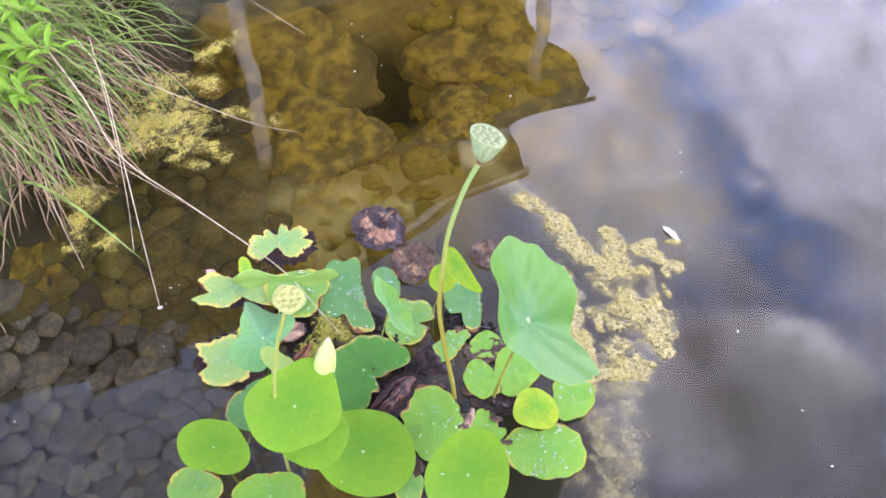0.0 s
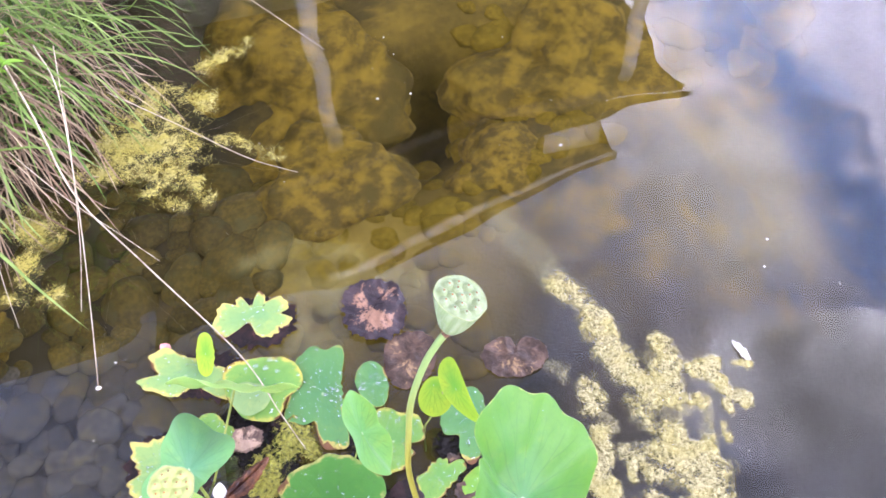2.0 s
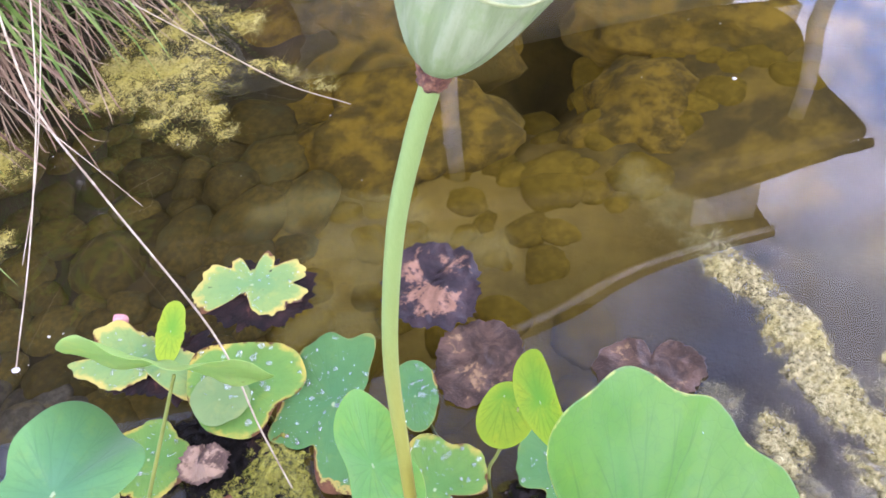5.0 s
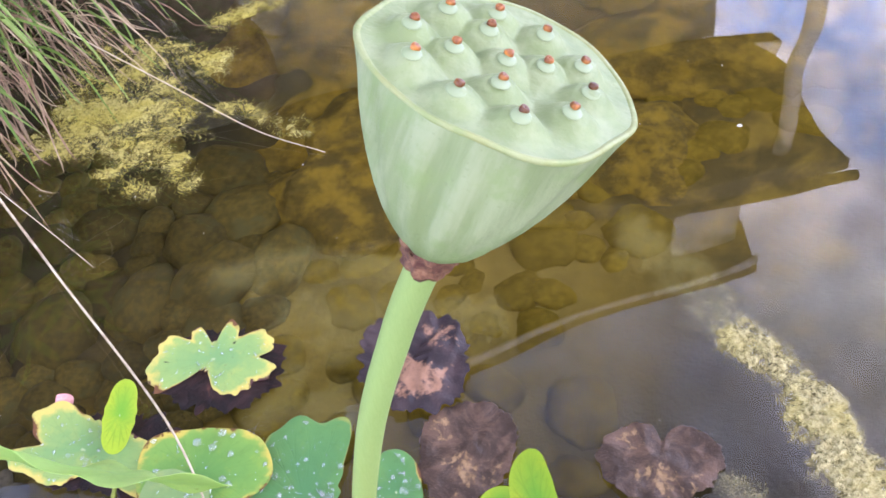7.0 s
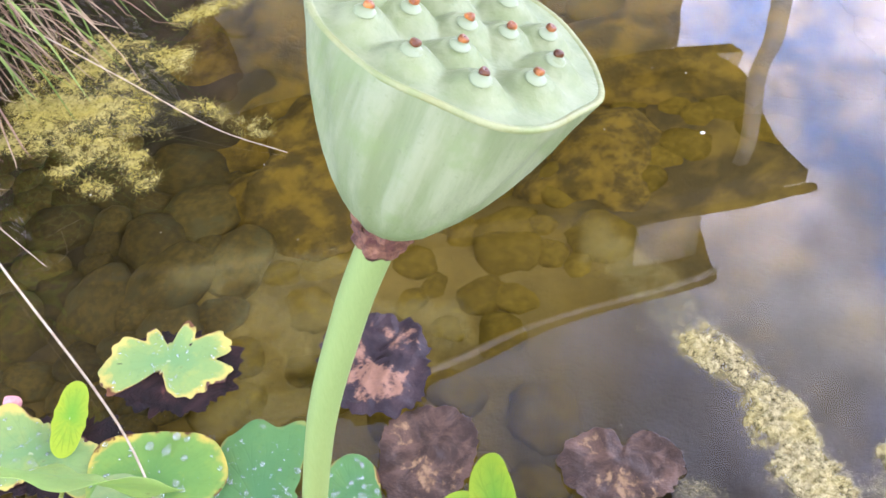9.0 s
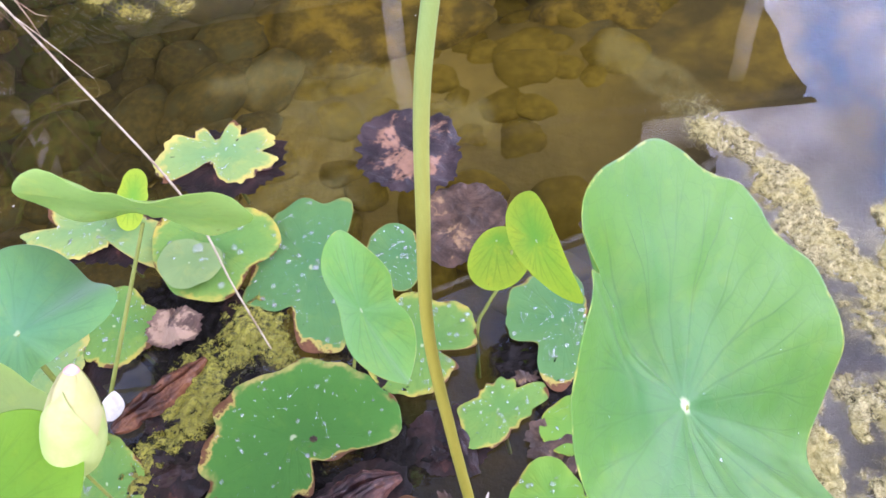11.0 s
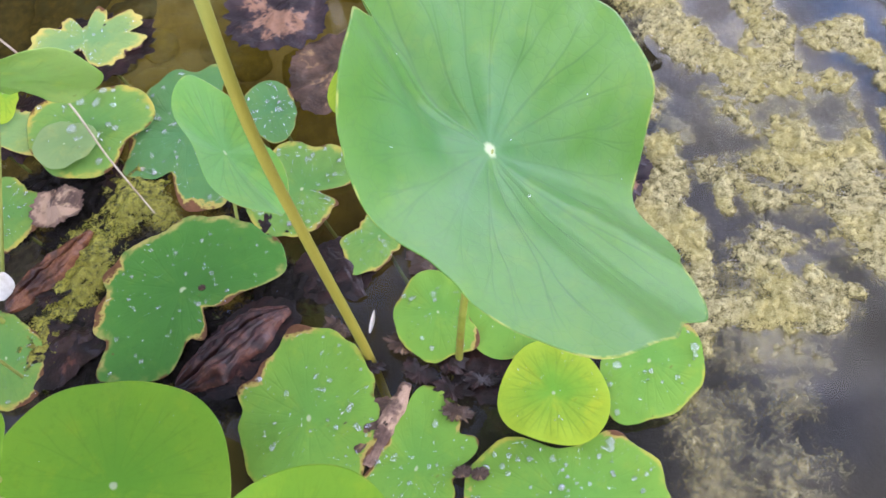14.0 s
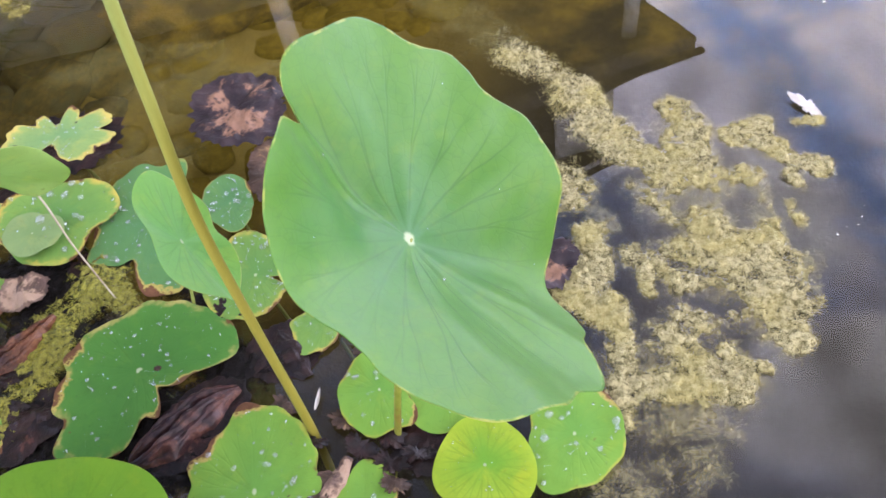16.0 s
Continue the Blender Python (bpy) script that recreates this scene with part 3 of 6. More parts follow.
def thing(name, at, label, category, group=""):
    root = new(name)
    root.empty_display_size = 0.02
    root.matrix_basis = Matrix.Translation(at)
    return tagged(root, label, category, group)


def axes(c, n):
    """The pose of a blade at c that faces along n."""
    n = Vector(n).normalized()
    u = Vector((0, 1, 0)).cross(n).normalized()
    v = n.cross(u)
    m = Matrix((u, v, n)).transposed().to_4x4()
    m.translation = Vector(c)
    return m


def smooth_path(points, steps=8):
    """Catmull-Rom through the points."""
    P = [Vector(p) for p in points]
    P = [P[0] * 2 - P[1]] + P + [P[-1] * 2 - P[-2]]
    out = []
    for a, b, c, d in zip(P, P[1:], P[2:], P[3:]):
        for i in range(steps):
            t = i / steps
            out.append(0.5 * (2 * b + (c - a) * t + (2 * a - 5 * b + 4 * c - d) * t * t + (3 * b - a - 3 * c + d) * t ** 3))
    out.append(P[-2])
    return out


def tube_data(path, radii, sides=10, rough=0.0, rnd=random):
    verts, faces = [], []
    side = None
    for i, p in enumerate(path):
        d = (path[min(i + 1, len(path) - 1)] - path[max(i - 1, 0)]).normalized()
        side = d.cross(Vector((0.3, 1, 0.2))).normalized() if side is None else (side - d * side.dot(d)).normalized()
        other = d.cross(side)
        r = radii(i / (len(path) - 1))
        for j in range(sides):
            a = 2 * math.pi * j / sides
            k = r * (1 + rnd.uniform(-rough, rough))
            verts.append(p + side * math.cos(a) * k + other * math.sin(a) * k)
    for i in range(len(path) - 1):
        for j in range(sides):
            a, b = i * sides + j, i * sides + (j + 1) % sides
            faces.append((a, b, b + sides, a + sides))
    faces.append(tuple(range(sides))[::-1])
    faces.append(tuple(range((len(path) - 1) * sides, len(path) * sides)))
    return verts, faces


def tube(name, points, r0, r1, material, steps=8, sides=10, rough=0.0):
    path = smooth_path(points, steps)
    return mesh_of(name, *tube_data(path, lambda t: r0 + (r1 - r0) * t, sides, rough), material)


def oval(a, b, angle, kmax=6):
    """The harmonics, in millimetres, of an ellipse with half axes a and b turned by angle."""
    n = 120
    r = [a * b / math.hypot(b * math.cos(2 * math.pi * i / n - radians(angle)), a * math.sin(2 * math.pi * i / n - radians(angle))) for i in range(n)]
    out = [sum(r) / n]
    for k in range(1, kmax + 1):
        out += [2 / n * sum(q * math.cos(k * 2 * math.pi * i / n) for i, q in enumerate(r)), 2 / n * sum(q * math.sin(k * 2 * math.pi * i / n) for i, q in enumerate(r))]
    return out


class Blade:
    """A leaf blade: an outline r(angle) in millimetres by harmonics, a height field over it, ragged bites in its edge."""

    def __init__(self, R, H=(0.0,), s=0.1, ripple=0.0, waves=5, rag=0.0, bites=(), cup=0.0, noisy=0.0, seed=0, rim_mm=(), power=1.35, folds=0.0, scorch=(), creases=()):
        self.folds, self.scorch, self.creases = folds, scorch, creases
        self.rim_mm, self.power = rim_mm, power
        self.R, self.H, self.s, self.ripple, self.waves, self.rag = R, H, s, ripple, waves, rag
        self.bites, self.cup, self.noisy, self.seed = bites, cup, noisy, seed

    def radius(self, a):
        r = self.R[0]
        for k in range(1, (len(self.R) + 1) // 2):
            r += self.R[2 * k - 1] * math.cos(k * a) + self.R[2 * k] * math.sin(k * a)
        for where, depth, width in self.bites:
            d = (a - radians(where) + math.pi) % (2 * math.pi) - math.pi
            r *= 1 - depth * math.exp(-(d / radians(width)) ** 2)
        if self.rag:
            p = Vector((math.cos(a) * 6, math.sin(a) * 6, self.seed * 3.7))
            r *= 1 + self.rag * (noise.noise(p) + 0.6 * noise.noise(p * 3) + 0.45 * noise.noise(p * 7))
        return max(r, 4) / 1000

    def height(self, r, a, rho):
        h = self.H[0]
        for k in range(1, (len(self.H) + 1) // 2):
            h += self.H[2 * k - 1] * math.cos(k * a) + self.H[2 * k] * math.sin(k * a)
        q = r / self.s
        z = h * q * q * self.s + self.cup * rho * rho * 0.01
        if self.rim_mm:
            up = self.rim_mm[0]
            for k in range(1, (len(self.rim_mm) + 1) // 2):
                up += self.rim_mm[2 * k - 1] * math.cos(k * a) + self.rim_mm[2 * k] * math.sin(k * a)
            z += up / 1000 * rho ** self.power
        z += self.ripple * rho ** 3 * math.sin(self.waves * a + self.seed * 1.9)
        z += self.ripple * 0.5 * rho ** 3 * math.sin((self.waves * 2 + 1) * a + self.seed * 0.7)
        for where, depth, wide in self.creases:
            along, across = r * math.cos(a - radians(where)), r * math.sin(a - radians(where))
            if along > 0:
                z -= depth * min(1, along / 0.06) ** 1.5 * math.exp(-(across / wide) ** 2)
        if self.noisy:
            p = Vector((r * math.cos(a), r * math.sin(a), self.seed * 0.31))
            z += self.noisy * (noise.noise(p * 22) + 0.5 * noise.noise(p * 55))
            if self.folds:
                z += self.folds * (0.5 - 1.6 * abs(noise.noise(p * 17 + Vector((3, 1, 0)))) - 0.7 * abs(noise.noise(p * 42)))
        return z

    def at(self, rho, a):
        r = self.radius(a) * rho
        return Vector((r * math.cos(a), r * math.sin(a), self.height(r, a, rho)))

    def mesh(self, name, material, rings=14, segs=180, thick=0.0009):
        verts, faces, rim, burnt = [], [], [], {}
        for under in (0, 1):
            verts.append(Vector((0, 0, self.height(0, 0, 0) - under * thick)))
            rim.append(0.0)
            for i in range(1, rings + 1):
                rho = 1.0 if i == rings else 0.988 * (i / (rings - 1)) ** 0.85
                for j in range(segs):
                    p = self.at(rho, 2 * math.pi * j / segs)
                    p.z -= under * thick * (0.3 if i == rings else 1)
                    verts.append(p)
                    rim.append(rho)
                    if self.scorch:
                        turned = [(2 * math.pi * j / segs - radians(where) + math.pi) % (2 * math.pi) - math.pi for where, wide in self.scorch]
                        burnt[len(verts) - 1] = max(math.exp(-(q / radians(wide)) ** 2) for q, (where, wide) in zip(turned, self.scorch)) * max(0.0, (rho - 0.80) / 0.20)
        half = 1 + rings * segs
        for under in (0, 1):
            o = under * half
            ring = lambda i, j: o + 1 + (i - 1) * segs + j % segs
            fs = [(o, ring(1, j), ring(1, j + 1)) for j in range(segs)]
            fs += [(ring(i, j), ring(i + 1, j), ring(i + 1, j + 1), ring(i, j + 1)) for i in range(1, rings) for j in range(segs)]
            faces += [f[::-1] for f in fs] if under else fs
        last = 1 + (rings - 1) * segs
        faces += [(last + j, half + last + j, half + last + (j + 1) % segs, last + (j + 1) % segs) for j in range(segs)]
        me = mesh_of(name, verts, faces, material)
        me.attributes.new("rim", "FLOAT", "POINT").data.foreach_set("value", rim)
        if burnt:
            me.attributes.new("scorch", "FLOAT", "POINT").data.foreach_set("value", [burnt.get(i, 0.0) for i in range(len(verts))])
        return me


def ico(sub):
    bm = bmesh.new()
    bmesh.ops.create_icosphere(bm, subdivisions=sub, radius=1)
    v = np.array([p.co[:] for p in bm.verts])
    f = np.array([[p.index for p in q.verts] for q in bm.faces])
    bm.free()
    return v, f


ICO1, ICO2, ICO3, ICO4 = ico(1), ico(2), ico(3), ico(5)


def heap(name, places, sizes, material, flat=0.6, jitter=0.25, base=ICO2, seed=1, smooth=True):
    """Many small lumps in one mesh."""
    rng = np.random.default_rng(seed)
    v, f = base
    places, sizes = np.array(places), np.array(sizes)
    k = len(places)
    bumps = 1 + rng.uniform(-jitter, jitter, (k, len(v), 1))
    odd = 0.27 if jitter else 0.08
    scale = np.stack([sizes * rng.uniform(1 - odd, 1 + odd, k), sizes * rng.uniform(1 - odd, 1 + odd, k), sizes * flat], -1)[:, None, :]
    V = (v[None] * bumps * scale + places[:, None, :]).reshape(-1, 3)
    F = (f[None] + (np.arange(k) * len(v))[:, None, None]).reshape(-1, 3)
    me = bpy.data.meshes.new(name)
    me.from_pydata(V.tolist(), [], F.tolist())
    me.materials.append(material)
    if smooth:
        me.shade_smooth()
    return me


def drops_on(blade, count, seed, big=0.0035, reach=0.93, sector=None):
    rng = random.Random(seed)
    places, sizes = [], []
    for _ in range(count):
        a = rng.uniform(0, 2 * math.pi) if sector is None else radians(rng.uniform(*sector))
        rho = math.sqrt(rng.uniform(0.01, reach ** 2))
        p = blade.at(rho, a)
        r = 0.0007 + (big - 0.0007) * rng.random() ** 5
        places.append((p.x, p.y, p.z + r * 0.35))
        sizes.append(r)
    return heap("dew", places, sizes, DROP, 0.65, 0.0, ICO2, seed)


def lotus_leaf(c, R, material, label, n=(0, 0, 1), base=None, stem=STEM, thick=0.0038, bend=(0, 0), drops=0, big=0.0035, floating=True,
               group="lotus leaves", seed=0, name="lotus_leaf", category="lotus leaf", sector=None, joint=None, **shape):
    """A leaf with its blade, its stem down to the water bed and the water drops on it."""
    blade = Blade(R, seed=seed, **shape)
    c = Vector(c)
    foot = Vector((base or (c.x, c.y)) + (-0.25,)) if not floating or base else Vector((c.x + 0.01, c.y + 0.02, -0.25))
    root = thing(name, (foot.x, foot.y, 0), label, category, group)
    at = axes(c, n)
    b = part("blade", blade.mesh("blade", material), root, at=at)
    top = Vector(joint) if joint else at @ Vector((0, 0, -0.001))
    mid = (foot + top) / 2 + Vector((bend[0], bend[1], 0))
    part("stem", tube("stem", [foot, foot.lerp(mid, 0.6), mid.lerp(top, 0.15), mid.lerp(top, 0.7), top], thick * 1.15, thick * 0.85, stem), root, at=Matrix())
    if drops:
        d = part("dew", drops_on(blade, drops, seed + 11, big, sector=sector), root, "clear water drops beading on the leaf", at=at)
        tagged(d, kind="stuff")
    return root


# ---------------------------------------------------------------- ground, water, house
HOUSE_CORNER = Vector((1.1, 6.95, 0))
ALONG, INWARD = Vector((-0.871, -0.49, 0)).normalized(), Vector((-0.49, 0.871, 0)).normalized()


def shore(x, y):
    """Metres from the shore into the pond; negative on land."""
    wob = 0.10 * noise.noise(Vector((x * 1.7, y * 1.7, 0))) + 0.05 * noise.noise(Vector((x * 5, y * 5, 2)))
    house = -(Vector((x, y, 0)) - HOUSE_CORNER).dot(INWARD) - 0.15
    return min(x + 1.30 + wob, y - 0.28 + wob, house + wob, 9 - x, 14 - y)


def bed_height(x, y):
    d = shore(x, y)
    if d < 0:
        return min(0.34, -d * 1.3) + 0.02 * noise.noise(Vector((x * 3, y * 3, 1)))
    # an added hollow under the pads, sunk so the bed there turns dark
    deep = 0.30 + 0.75 * min(1, max(0, (x - 0.1 - 0.5 * min(1, max(0, (y - 1.65) / 0.5))) / 0.8)) + 0.55 * math.exp(-((x - 0.05) / 0.36) ** 2 - ((y - 1.25) / 0.42) ** 2)
    deep += 0.46 * math.exp(-((x + 0.20) / 0.17) ** 2 - ((y - 2.62) / 0.26) ** 2)
    return -min(deep, d * 0.9) + 0.02 * noise.noise(Vector((x * 4, y * 4, 5)))


def spread(near_lo, near_hi, step, far):
    inner = list(np.arange(near_lo, near_hi + 1e-6, step))
    outer = [1.6 ** k * 0.5 for k in range(1, 20) if 1.6 ** k * 0.5 < far]
    return [near_lo - o for o in reversed(outer)] + inner + [near_hi + o for o in outer]


gx, gy = spread(-2.2, 2.0, 0.06, 2200), spread(-0.2, 4.0, 0.06, 2200)
gv = [(x, y, bed_height(x, y)) for y in gy for x in gx]
gf = [(j * len(gx) + i, j * len(gx) + i + 1, (j + 1) * len(gx) + i + 1, (j + 1) * len(gx) + i) for j in range(len(gy) - 1) for i in range(len(gx) - 1)]
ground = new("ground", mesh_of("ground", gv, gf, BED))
tagged(ground, "silty brown pond bed rising to grassy banks", "ground", kind="structure")



def swell(x, y):
    """Slow, low waves that bend the mirrored roof and posts a little."""
    p, q = x * 0.88 + y * 0.47, -x * 0.47 + y * 0.88
    return 0.0030 * noise.noise(Vector((p * 0.9, q * 2.6, 0.4))) + 0.0010 * noise.noise(Vector((p * 2.2, q * 5.5, 3.1))) + 0.00022 * noise.noise(Vector((p * 5, q * 8, 6.2)))


wx, wy = [-4 + 0.4 * k for k in range(5)] + [-2 + 0.02 * k for k in range(252)] + [3.1 + 0.5 * k for k in range(14)], [-1 + 0.2 * k for k in range(6)] + [0.2 + 0.02 * k for k in range(270)] + [5.7 + 0.5 * k for k in range(19)]
wv = [(x, y, swell(x, y)) for y in wy for x in wx]
wf = [(j * len(wx) + i, j * len(wx) + i + 1, (j + 1) * len(wx) + i + 1, (j + 1) * len(wx) + i) for j in range(len(wy) - 1) for i in range(len(wx) - 1)]
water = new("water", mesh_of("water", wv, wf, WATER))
tagged(water, "clear still pond water mirroring the cloudy sky", "water", kind="structure")
water.visible_shadow = False


def slab(name, corners, z0, z1, material):
    """A flat slab over a ring of plan points; z0, z1 numbers or lists for each corner."""
    k = len(corners)
    lo = z0 if isinstance(z0, list) else [z0] * k
    hi = z1 if isinstance(z1, list) else [z1] * k
    v = [(p.x, p.y, lo[i]) for i, p in enumerate(corners)] + [(p.x, p.y, hi[i]) for i, p in enumerate(corners)]
    f = [tuple(range(k))[::-1], tuple(range(k, 2 * k))] + [(i, (i + 1) % k, k + (i + 1) % k, k + i) for i in range(k)]
    return mesh_of(name, v, f, material, False)


def plan(along, inward):
    return HOUSE_CORNER + ALONG * along + INWARD * inward


def rect(a0, a1, i0, i1):
    return [plan(a0, i0), plan(a1, i0), plan(a1, i1), plan(a0, i1)]


house = thing("house", plan(4, 3), "gabled house with dark cladding and a pillared porch roof", "house")
part("porch_roof", slab("porch_roof", rect(0, 11, 0, 2.05), 3.9, 4.06, SOFFIT), house, "dark wooden porch roof", at=Matrix())
part("fascia", slab("fascia", rect(0.0, 11, -0.03, -0.002), 3.88, 4.04, FASCIA), house, "weathered grey-brown fascia board", at=Matrix())
part("gutter", slab("gutter", [plan(0.05, -0.26), plan(8, -0.12), plan(8, -0.07), plan(0.05, -0.20)], 3.86, 3.91, SOFFIT), house, "dark rain gutter along the eave", at=Matrix())
for a in (0.48, 3.26, 6.04, 8.82):
    bm = bmesh.new()
    bmesh.ops.create_cone(bm, cap_ends=True, segments=20, radius1=0.075, radius2=0.065, depth=3.55)
    bmesh.ops.translate(bm, verts=bm.verts, vec=plan(a, 0.24) + Vector((0, 0, 2.12)))
    part("porch_post", bm_mesh("porch_post", bm, PAINT), house, "round white painted porch post", at=Matrix())
part("porch_floor", slab("porch_floor", rect(0, 11, 0.05, 2.05), 0.1, 0.33, DECK), house, at=Matrix())
part("lower_wall", slab("lower_wall", rect(0.3, 11, 2.06, 2.3), 0.1, 3.88, SIDING), house, "light grey lap siding", at=Matrix())


def upright(name, profile, i0, i1, material):
    """A wall cut to a profile of (along, height) points, from i0 to i1 inward."""
    k = len(profile)
    v = [(*plan(a, i)[:2], z) for i in (i0, i1) for a, z in profile]
    f = [tuple(range(k)), tuple(range(k, 2 * k))[::-1]] + [(i, k + i, k + (i + 1) % k, (i + 1) % k) for i in range(k)]
    return mesh_of(name, v, f, material, False)


part("upper_wall", upright("upper_wall", [(-0.40, 4.06), (-0.40, 6.95), (2.34, 7.92), (3.4, 8.28), (11, 8.28), (11, 4.06)], 2.06, 2.3, CLAD), house, at=Matrix())
part("roof", upright("roof", [(-0.55, 6.93), (-0.55, 7.05), (2.34, 8.06), (3.45, 8.45), (11.2, 8.45), (11.2, 8.31), (3.5, 8.31)], 1.70, 9, SHINGLE), house, at=Matrix())
part("rake_board", upright("rake_board", [(-0.55, 6.80), (-0.55, 6.92), (2.34, 7.92), (3.45, 8.30), (3.5, 8.18), (2.34, 7.80)], 1.72, 1.747, PAINT), house, "pale painted board along the roof edge", at=Matrix())
part("chimney", slab("chimney", rect(5.02, 6.15, 2.4, 3.2), 8.2, 9.75, CLAD), house, "dark clad chimney", at=Matrix())
part("chimney_cap", slab("chimney_cap", rect(4.94, 6.23, 2.32, 3.28), 9.76, 9.86, SOFFIT), house, at=Matrix())
part("gable_panel", slab("gable_panel", rect(-0.40, 0.36, 2.02, 2.055), 4.07, 6.90, PAINT), house, "pale weathered panel under the gable", at=Matrix())
part("side_wall", slab("side_wall", rect(0.3, 0.55, 2.31, 8.8), 0.1, 5.7, SIDING), house, at=Matrix())

# ---------------------------------------------------------------- stones on the pond bed
def stone_mesh(name, material, seed, squash=0.6, rough=0.25, base=ICO3):
    v, f = base
    out = []
    for p in v:
        q = Vector(p)
        k = 1 + rough * noise.noise(q * 1.1 + Vector((seed * 7.3, 0, 0))) + rough * 0.35 * noise.noise(q * 2.7 + Vector((0, seed * 3.1, 0))) + rough * 0.16 * noise.noise(q * 6.5 + Vector((0, 0, seed * 1.7)))
        out.append((q.x * k, q.y * k, q.z * k * squash))
    return mesh_of(name, out, f.tolist(), material)


rng = random.Random(4)
PEBBLES = [stone_mesh("stone", STONE, k, 0.62) for k in range(7)]
PEBBLES_GOLD = [stone_mesh("stone", STONE_GOLD, k + 60, 0.6, 0.3) for k in range(6)]
PEBBLES_GREY = [stone_mesh("stone", STONE_GREY, k + 20, 0.6) for k in range(7)]


def scatter_stones(count, x0, x1, y0, y1, r0, r1, meshes, label, group, gap=0.85, lift=0.28):
    placed, tries = [], 0
    while len(placed) < count and tries < count * 60:
        tries += 1
        x, y, r = rng.uniform(x0, x1), rng.uniform(y0, y1), rng.uniform(r0, r1)
        if shore(x, y) < 0.05 or (y > 1.9 and x > (y - 2.0) * 0.75) or any((x - a) ** 2 + (y - b) ** 2 < ((r + c) * gap) ** 2 for a, b, c in placed):
            continue
        placed.append((x, y, r))
        ob = tagged(new("stone", rng.choice(meshes)), label, "stone", group)
        ob.matrix_basis = Matrix.LocRotScale((x, y, bed_height(x, y) + r * lift), Euler((rng.uniform(-.2, .2), rng.uniform(-.2, .2), rng.uniform(0, 6.3))), (r * rng.uniform(1.0, 1.35), r, r * rng.uniform(0.8, 1.1)))


scatter_stones(210, -1.25, -0.30, 0.50, 1.45, 0.026, 0.066, PEBBLES_GREY, "rounded grey-brown cobble on the shallow pond bed", "cobbles", gap=0.70)
scatter_stones(86, -1.15, -0.46, 1.42, 2.2, 0.032, 0.078, PEBBLES, "rounded olive-brown cobble under the water", "cobbles", gap=0.72, lift=0.05)
scatter_stones(46, -0.2, 0.80, 2.14, 3.1, 0.03, 0.075, PEBBLES_GOLD, "golden-brown cobble silted over on the pond bed", "cobbles", gap=0.72, lift=-0.28)

scatter_stones(30, -0.42, 0.12, 1.72, 2.2, 0.03, 0.075, PEBBLES_GOLD, "golden-brown cobble silted over on the pond bed", "cobbles", gap=0.8, lift=-0.34)

for k, (x, y, z, sx, sy, sz, turn) in enumerate([(-0.68, 2.60, -0.40, 0.37, 0.44, 0.27, 20), (0.20, 2.96, -0.42, 0.34, 0.36, 0.28, -15), (-0.46, 2.27, -0.40, 0.25, 0.22, 0.24, 50),
                                                 (0.10, 2.44, -0.44, 0.19, 0.18, 0.20, 40), (-1.23, 1.56, -0.22, 0.17, 0.2, 0.16, 10), (0.42, 2.55, -0.66, 0.26, 0.26, 0.22, 75),
                                                 (-0.75, 3.45, -0.36, 0.5, 0.4, 0.28, 60), (0.55, 3.3, -0.66, 0.42, 0.4, 0.30, 30), (0.28, 2.2, -0.48, 0.2, 0.22, 0.2, 10)]):
    ob = new("boulder", stone_mesh("boulder", BOULDER, 40 + k, 0.8, 0.55, ICO4))
    tagged(ob, "large boulder coated in golden-brown algae underwater", "boulder", "boulders")
    ob.matrix_basis = Matrix.LocRotScale((x, y, z), Euler((0, 0, radians(turn))), (sx, sy, sz))

ob = tagged(new("bank_rock", stone_mesh("bank_rock", ROCK, 71, 0.9, 0.35)), "pale grey weathered rock on the bank", "rock")
ob.matrix_basis = Matrix.LocRotScale((-1.41, 2.80, 0.17), Euler((0.2, 0.1, 0.4)), (0.105, 0.12, 0.34))
tagged(new("log", tube("log", [(-1.185, 2.775, 0.045), (-1.20, 2.80, 0.10), (-1.225, 2.86, 0.22), (-1.26, 2.95, 0.42), (-1.30, 3.05, 0.62)], 0.062, 0.105, BARK, 10, 28, 0.12)), "weathered brown log leaning over the water's edge", "log")


# ---------------------------------------------------------------- algae
def mat_field(strokes, step, seed, gap=0.55):
    """A grid over broad strokes (x0, y0, x1, y1, half width) and how thick the growth is at each of its points."""
    S = np.array(strokes)
    w = S[:, 4].max() * 1.8
    xs = np.arange(min(S[:, 0].min(), S[:, 2].min()) - w, max(S[:, 0].max(), S[:, 2].max()) + w, step)
    ys = np.arange(min(S[:, 1].min(), S[:, 3].min()) - w, max(S[:, 1].max(), S[:, 3].max()) + w, step)
    X, Y = np.meshgrid(xs, ys)
    cover = np.zeros_like(X)
    for x0, y0, x1, y1, half in strokes:
        dx, dy = x1 - x0, y1 - y0
        t = np.clip(((X - x0) * dx + (Y - y0) * dy) / (dx * dx + dy * dy), 0, 1)
        d = np.hypot(X - x0 - t * dx, Y - y0 - t * dy) / (half * 1.7)
        cover = np.maximum(cover, np.clip(1 - d * d, 0, 1))
    wild = np.zeros_like(X)
    for i, j in np.argwhere(cover > 0):
        p = Vector((X[i, j], Y[i, j], seed * 0.37))
        wild[i, j] = 0.75 * noise.noise(p * 15) + 0.5 * noise.noise(p * 36) + 0.4 * noise.noise(p * 85)
    return X, Y, np.where(cover > 0, cover + wild * 0.75 - gap, -9)


